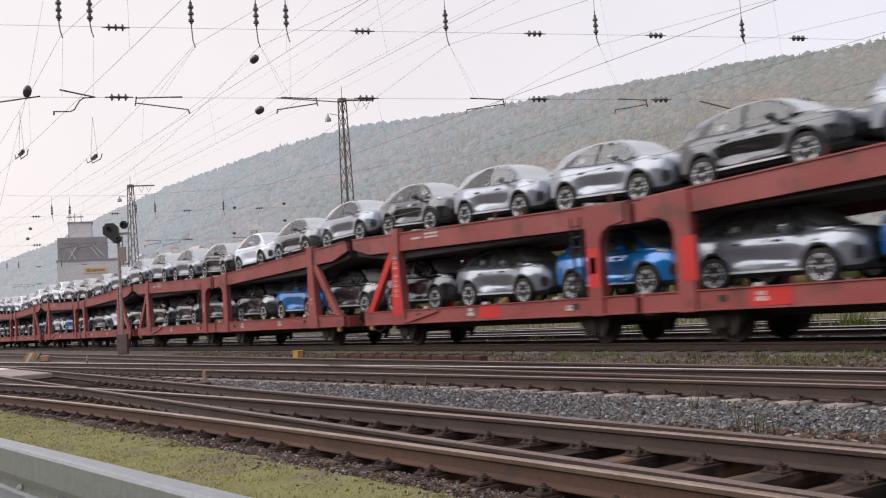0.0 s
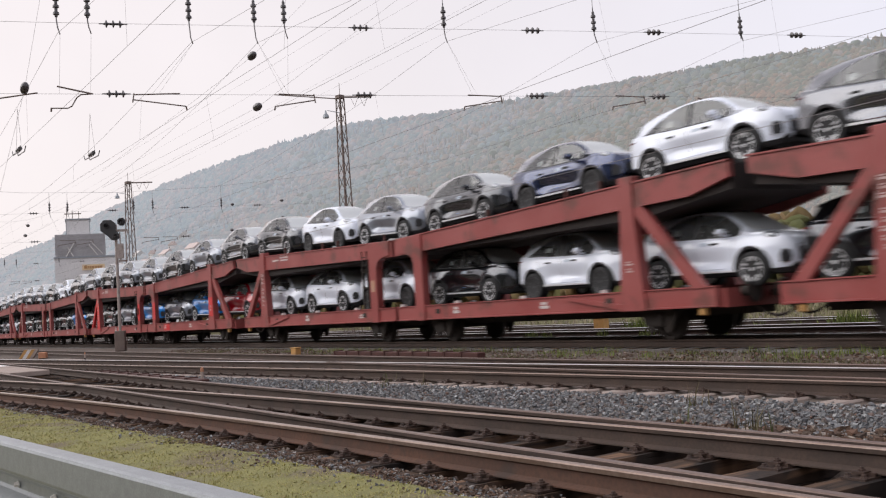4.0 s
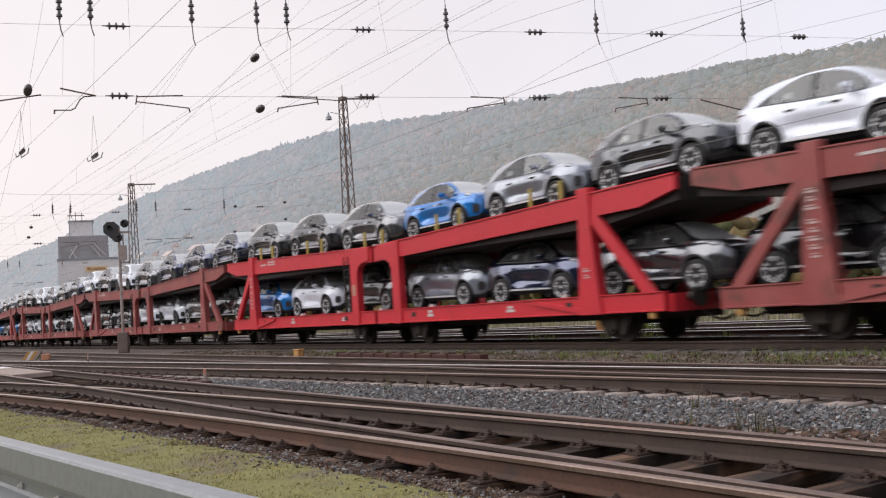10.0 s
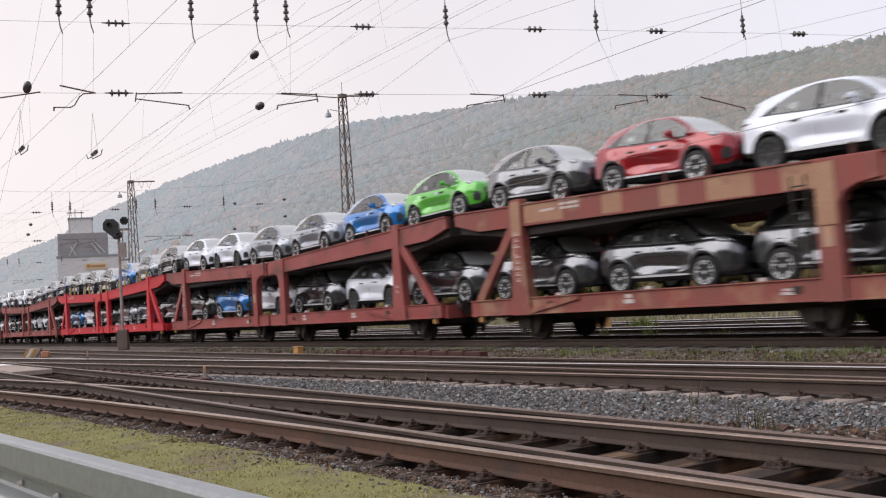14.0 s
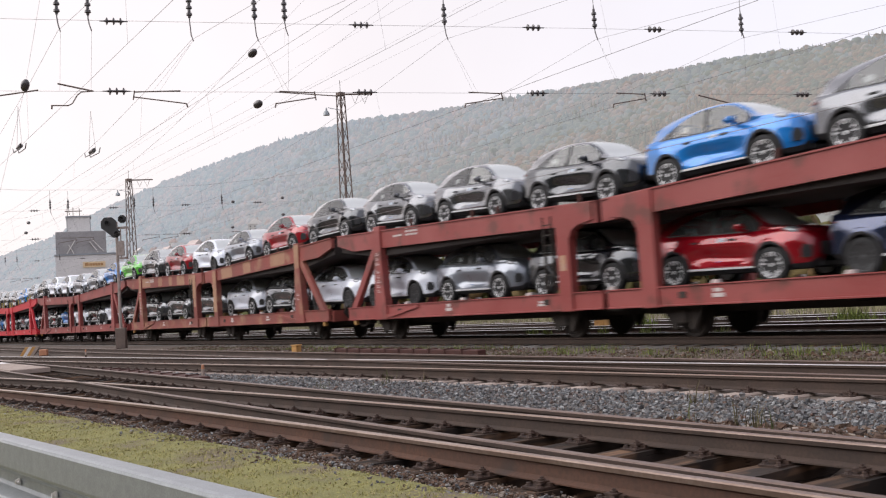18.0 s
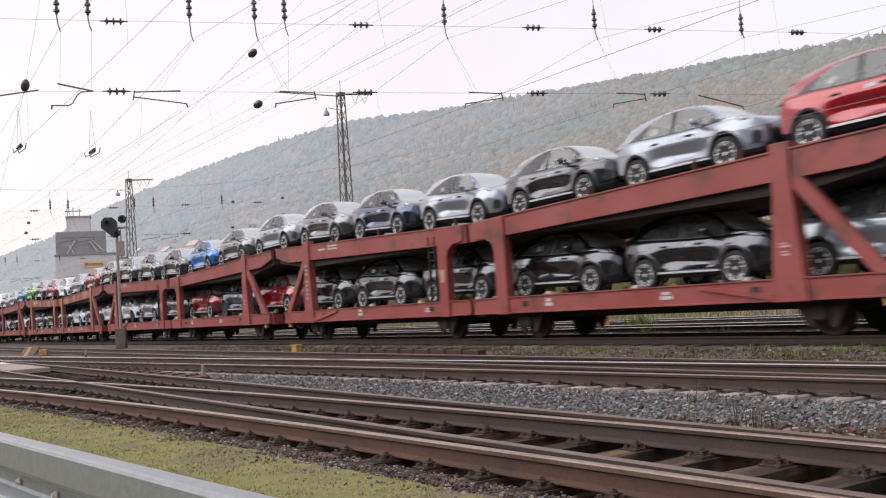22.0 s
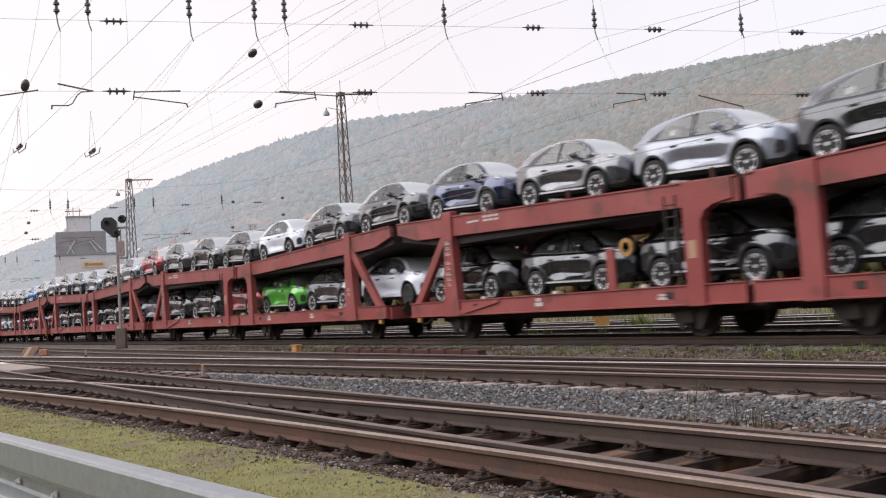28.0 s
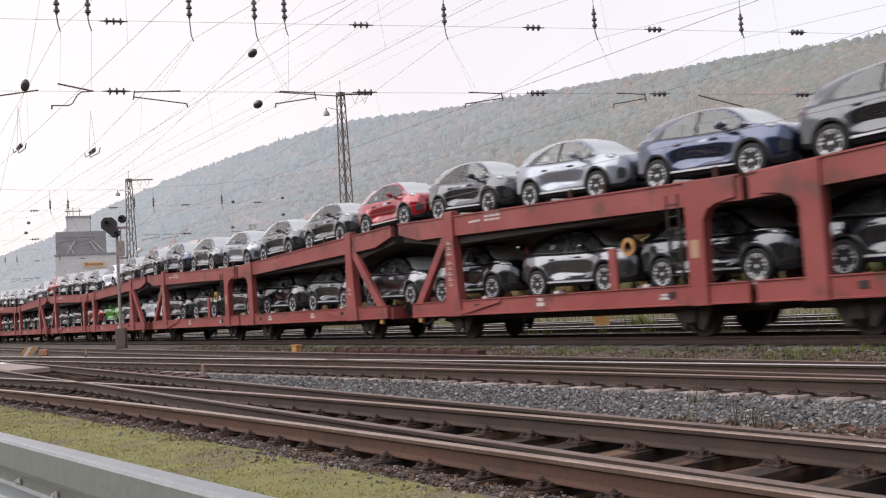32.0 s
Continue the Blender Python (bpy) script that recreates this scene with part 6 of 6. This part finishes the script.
for x, y in ((-19.3, 6.45), (-41.0, 9.0)):
    p = tagged(new("fouling_marker"), "short white and orange marker post in the ballast", "marker post", "marker posts")
    p.location, p.scale = (x, y, -0.22), (0.55, 0.55, 1.05)
    bm = bmesh.new()
    lathe(bm, [(0, 0.06), (0.24, 0.055), (0.25, 0.05)], "Z", 12)
    part("stub", bm, M["iron"], p)
    bm = bmesh.new()
    lathe(bm, [(0.25, 0.055), (0.3, 0.055), (0.33, 0.04), (0.335, 0.01)], "Z", 12)
    part("cap", bm, M["orange"], p)
    bm = bmesh.new()
    lathe(bm, [(0.12, 0.062), (0.25, 0.06)], "Z", 12)
    part("band", bm, M["concrete_sleeper"], p)


def covers(x0, x1, y, n, group, h=0.2):
    w = (x1 - x0) / n
    for i in range(n):
        c = tagged(new("rail_cover"), "rusty ribbed steel cover along the rail", "rail cover", group)
        c.location = (x0 + w * (i + 0.5), y, -0.2)
        bm = bmesh.new()
        prism(bm, [(-w * 0.46, 0), (w * 0.46, 0), (w * 0.44, h), (-w * 0.44, h)], -0.1, 0.1)
        bev(bm, 0.012)
        part("plate", bm, M["cover"], c)
        bm = bmesh.new()
        box(bm, -w * 0.5, -w * 0.42, -0.12, 0.12, 0, h + 0.02)
        part("rib", bm, M["cover"], c)


covers(-24.6, -17.4, 5.86, 9, "covers beside the siding")
covers(-22.6, -16.2, 11.05, 10, "covers beside the running track", 0.28)
slab = tagged(new("crossing_panel"), "pale concrete crossing panel laid between the rails", "concrete panel")
slab.location = (-32.5, 4.93, -0.16)
for i in range(4):
    bm = bmesh.new()
    box(bm, -5.4 + i * 2.2, -3.24 + i * 2.2, -0.52, 0.52, 0.0, 0.14)
    bev(bm, 0.015)
    part("slab", bm, M["concrete_sleeper"] if i else M["whitepaint"], slab)

# ---- concrete works ----
works = tagged(new("concrete_works"), "concrete works with plank-clad silo tower and pale hall", "industrial building")
works.matrix_basis = pose(350 * math.sin(radians(-77.6)), 350 * math.cos(radians(-77.6)), 1.2, 0, 0, 77.6)


def wbox(name, x0, x1, y0, y1, z0, z1, m, label="", par=None):
    bm = bmesh.new()
    box(bm, x0, x1, y0, y1, z0, z1)
    return part(name, bm, m, par or works, label)


hall = wbox("hall", -8.2, 13.2, 0, 16, -2, 23.6, M["render_wall"], "pale concrete hall")
wbox("hall_roof", -8.5, 13.5, -0.3, 16.3, 23.6, 24.1, M["galv"])
wbox("tower", -7.8, 7.7, 1.0, 14, 24.1, 31.6, M["cladding"], "dark plank-clad tower")
for i in range(9):
    wbox("plank", -7.95, 7.85, 0.9, 14.1, 24.3 + i * 0.82, 24.3 + i * 0.82 + 0.62, M["cladding"])
silo = wbox("silo_head", -4.3, 3.2, 3, 11, 31.6, 36.6, M["render_wall"], "grey silo head")
wbox("silo_roof", -4.6, 3.5, 2.7, 11.3, 36.6, 37.0, M["galv"])
for x in (-4.3, 3.1):
    wbox("corner_rail", x - 0.1, x + 0.1, 2.85, 3.0, 31.6, 36.6, M["galv"])
for x, h in ((-4.0, 4.0), (-2.2, 3.0), (-0.2, 2.6)):
    wbox("aerial", x - 0.1, x + 0.1, 4.0, 4.2, 37.0, 37.0 + h, M["mast"])
wbox("aerial_arm", -4.8, 0.6, 4.0, 4.2, 38.6, 38.9, M["mast"])
for a, b in (((-4.6, 24.2), (-2.0, 28.6)), ((-2.4, 24.2), (-4.0, 27.2)), ((6.8, 24.8), (3.2, 29.0)), ((5.2, 24.4), (2.6, 28.0))):
    bm = bmesh.new()
    tube(bm, (a[0], 0.6, a[1]), (b[0], 0.6, b[1]), 0.16, 6)
    part("conveyor_strut", bm, M["whitepaint"], works)
sign = wbox("sign", 0.2, 7.3, -0.25, -0.05, 19.4, 21.3, M["sign"], "yellow company sign")
for i, (x, w) in enumerate(((0.8, 1.0), (1.9, 0.45), (2.5, 0.6), (3.2, 0.8), (4.1, 0.75), (4.95, 0.7), (5.75, 0.8))):
    wbox("letter_bar", x, x + w, -0.29, -0.25, 19.9, 20.75 if i else 20.95, M["sign_letter"], "", sign)
shed = tagged(new("warehouse"), "long low grey warehouse beyond the yard", "industrial building")
shed.matrix_basis = pose(430 * math.sin(radians(-81.6)), 430 * math.cos(radians(-81.6)), -0.5, 0, 0, 81.6)
wbox("wall", -20, 16, 0, 20, 0, 12.5, M["house"], "", shed)
wbox("roof", -20.6, 16.6, -0.6, 20.6, 12.5, 14.2, M["cladding"], "dark flat roof", shed)


# ---- village houses on the slope ----
def house(x, y, w, d, h, rz, shade):
    b = tagged(new("house"), "light village house with a tiled gable roof", "house", "village houses")
    b.matrix_basis = pose(x, y, hill_z(x, y) - 1.5, 0, 0, rz)
    bm = bmesh.new()
    box(bm, -w / 2, w / 2, -d / 2, d / 2, 0, h)
    part("wall", bm, M["house"], b)
    bm = bmesh.new()
    e = 0.6
    prism(bm, [(-w / 2 - e, h - 0.3), (w / 2 + e, h - 0.3), (w / 2 + e, h), (0, h + w * 0.42), (-w / 2 - e, h)], -d / 2 - e, d / 2 + e)
    part("roof", bm, M["roof"] if shade else M["house"], b)
    bm = bmesh.new()
    box(bm, w * 0.12, w * 0.2, -d * 0.2, -d * 0.1, h + 0.5, h + w * 0.42 + 1.0)
    part("chimney", bm, M["roof"], b)
    for i in range(3):
        for j in range(2):
            bm = bmesh.new()
            box(bm, -0.5, 0.5, -0.06, 0.06, 0, 1.3)
            part("window", bm, M["window"], b, "", pose(-w / 2 + w * (i + 0.5) / 3, -d / 2 - 0.02, 2.3 + j * 2.8))


hr = random.Random(5)
for i, az in enumerate((-74.6, -74.2, -73.7, -73.1, -72.7, -72.1, -71.6, -70.8, -69.9, -69.0, -68.2, -66.9, -79.3, -80.1, -80.6, -75.3, -65.0)):
    y = 380 + hr.uniform(-28, 22) if az > -75 else 330 + hr.uniform(-20, 20)
    house(y * math.tan(radians(az)), y, hr.uniform(10, 15), hr.uniform(10, 18), hr.uniform(6, 9), hr.uniform(20, 120), hr.random() < 0.55)


def motions():
    """Keys for all that rolls."""
    for ob, x, y, z, ry, rz in rolling:
        walk(ob, [(t, pose(x + s, y, z, 0, ry, rz)) for t, s in TRAIN])
    # wheels turn without slip; all wheelsets share the turning of the first
    wheelsets = [o for o in scene.objects if o.name.split(".")[0] == "wheelset"]
    rows = []
    for k in range(0, 481):
        t = k * 2 / 30
        for (a, va), (b, vb) in zip(TRAIN, TRAIN[1:]):
            if t <= b + 1e-6:
                s = va + (vb - va) * (t - a) / (b - a)
                break
        rows.append((t, Matrix.Rotation(s / 0.46, 4, "Y")))
    first = wheelsets[0]
    walk(first, rows)
    for o in wheelsets[1:]:
        o.rotation_mode = "QUATERNION"
        keys = o.animation_data_create()
        keys.action = first.animation_data.action
        keys.action_slot = first.animation_data.action_slot


motions()
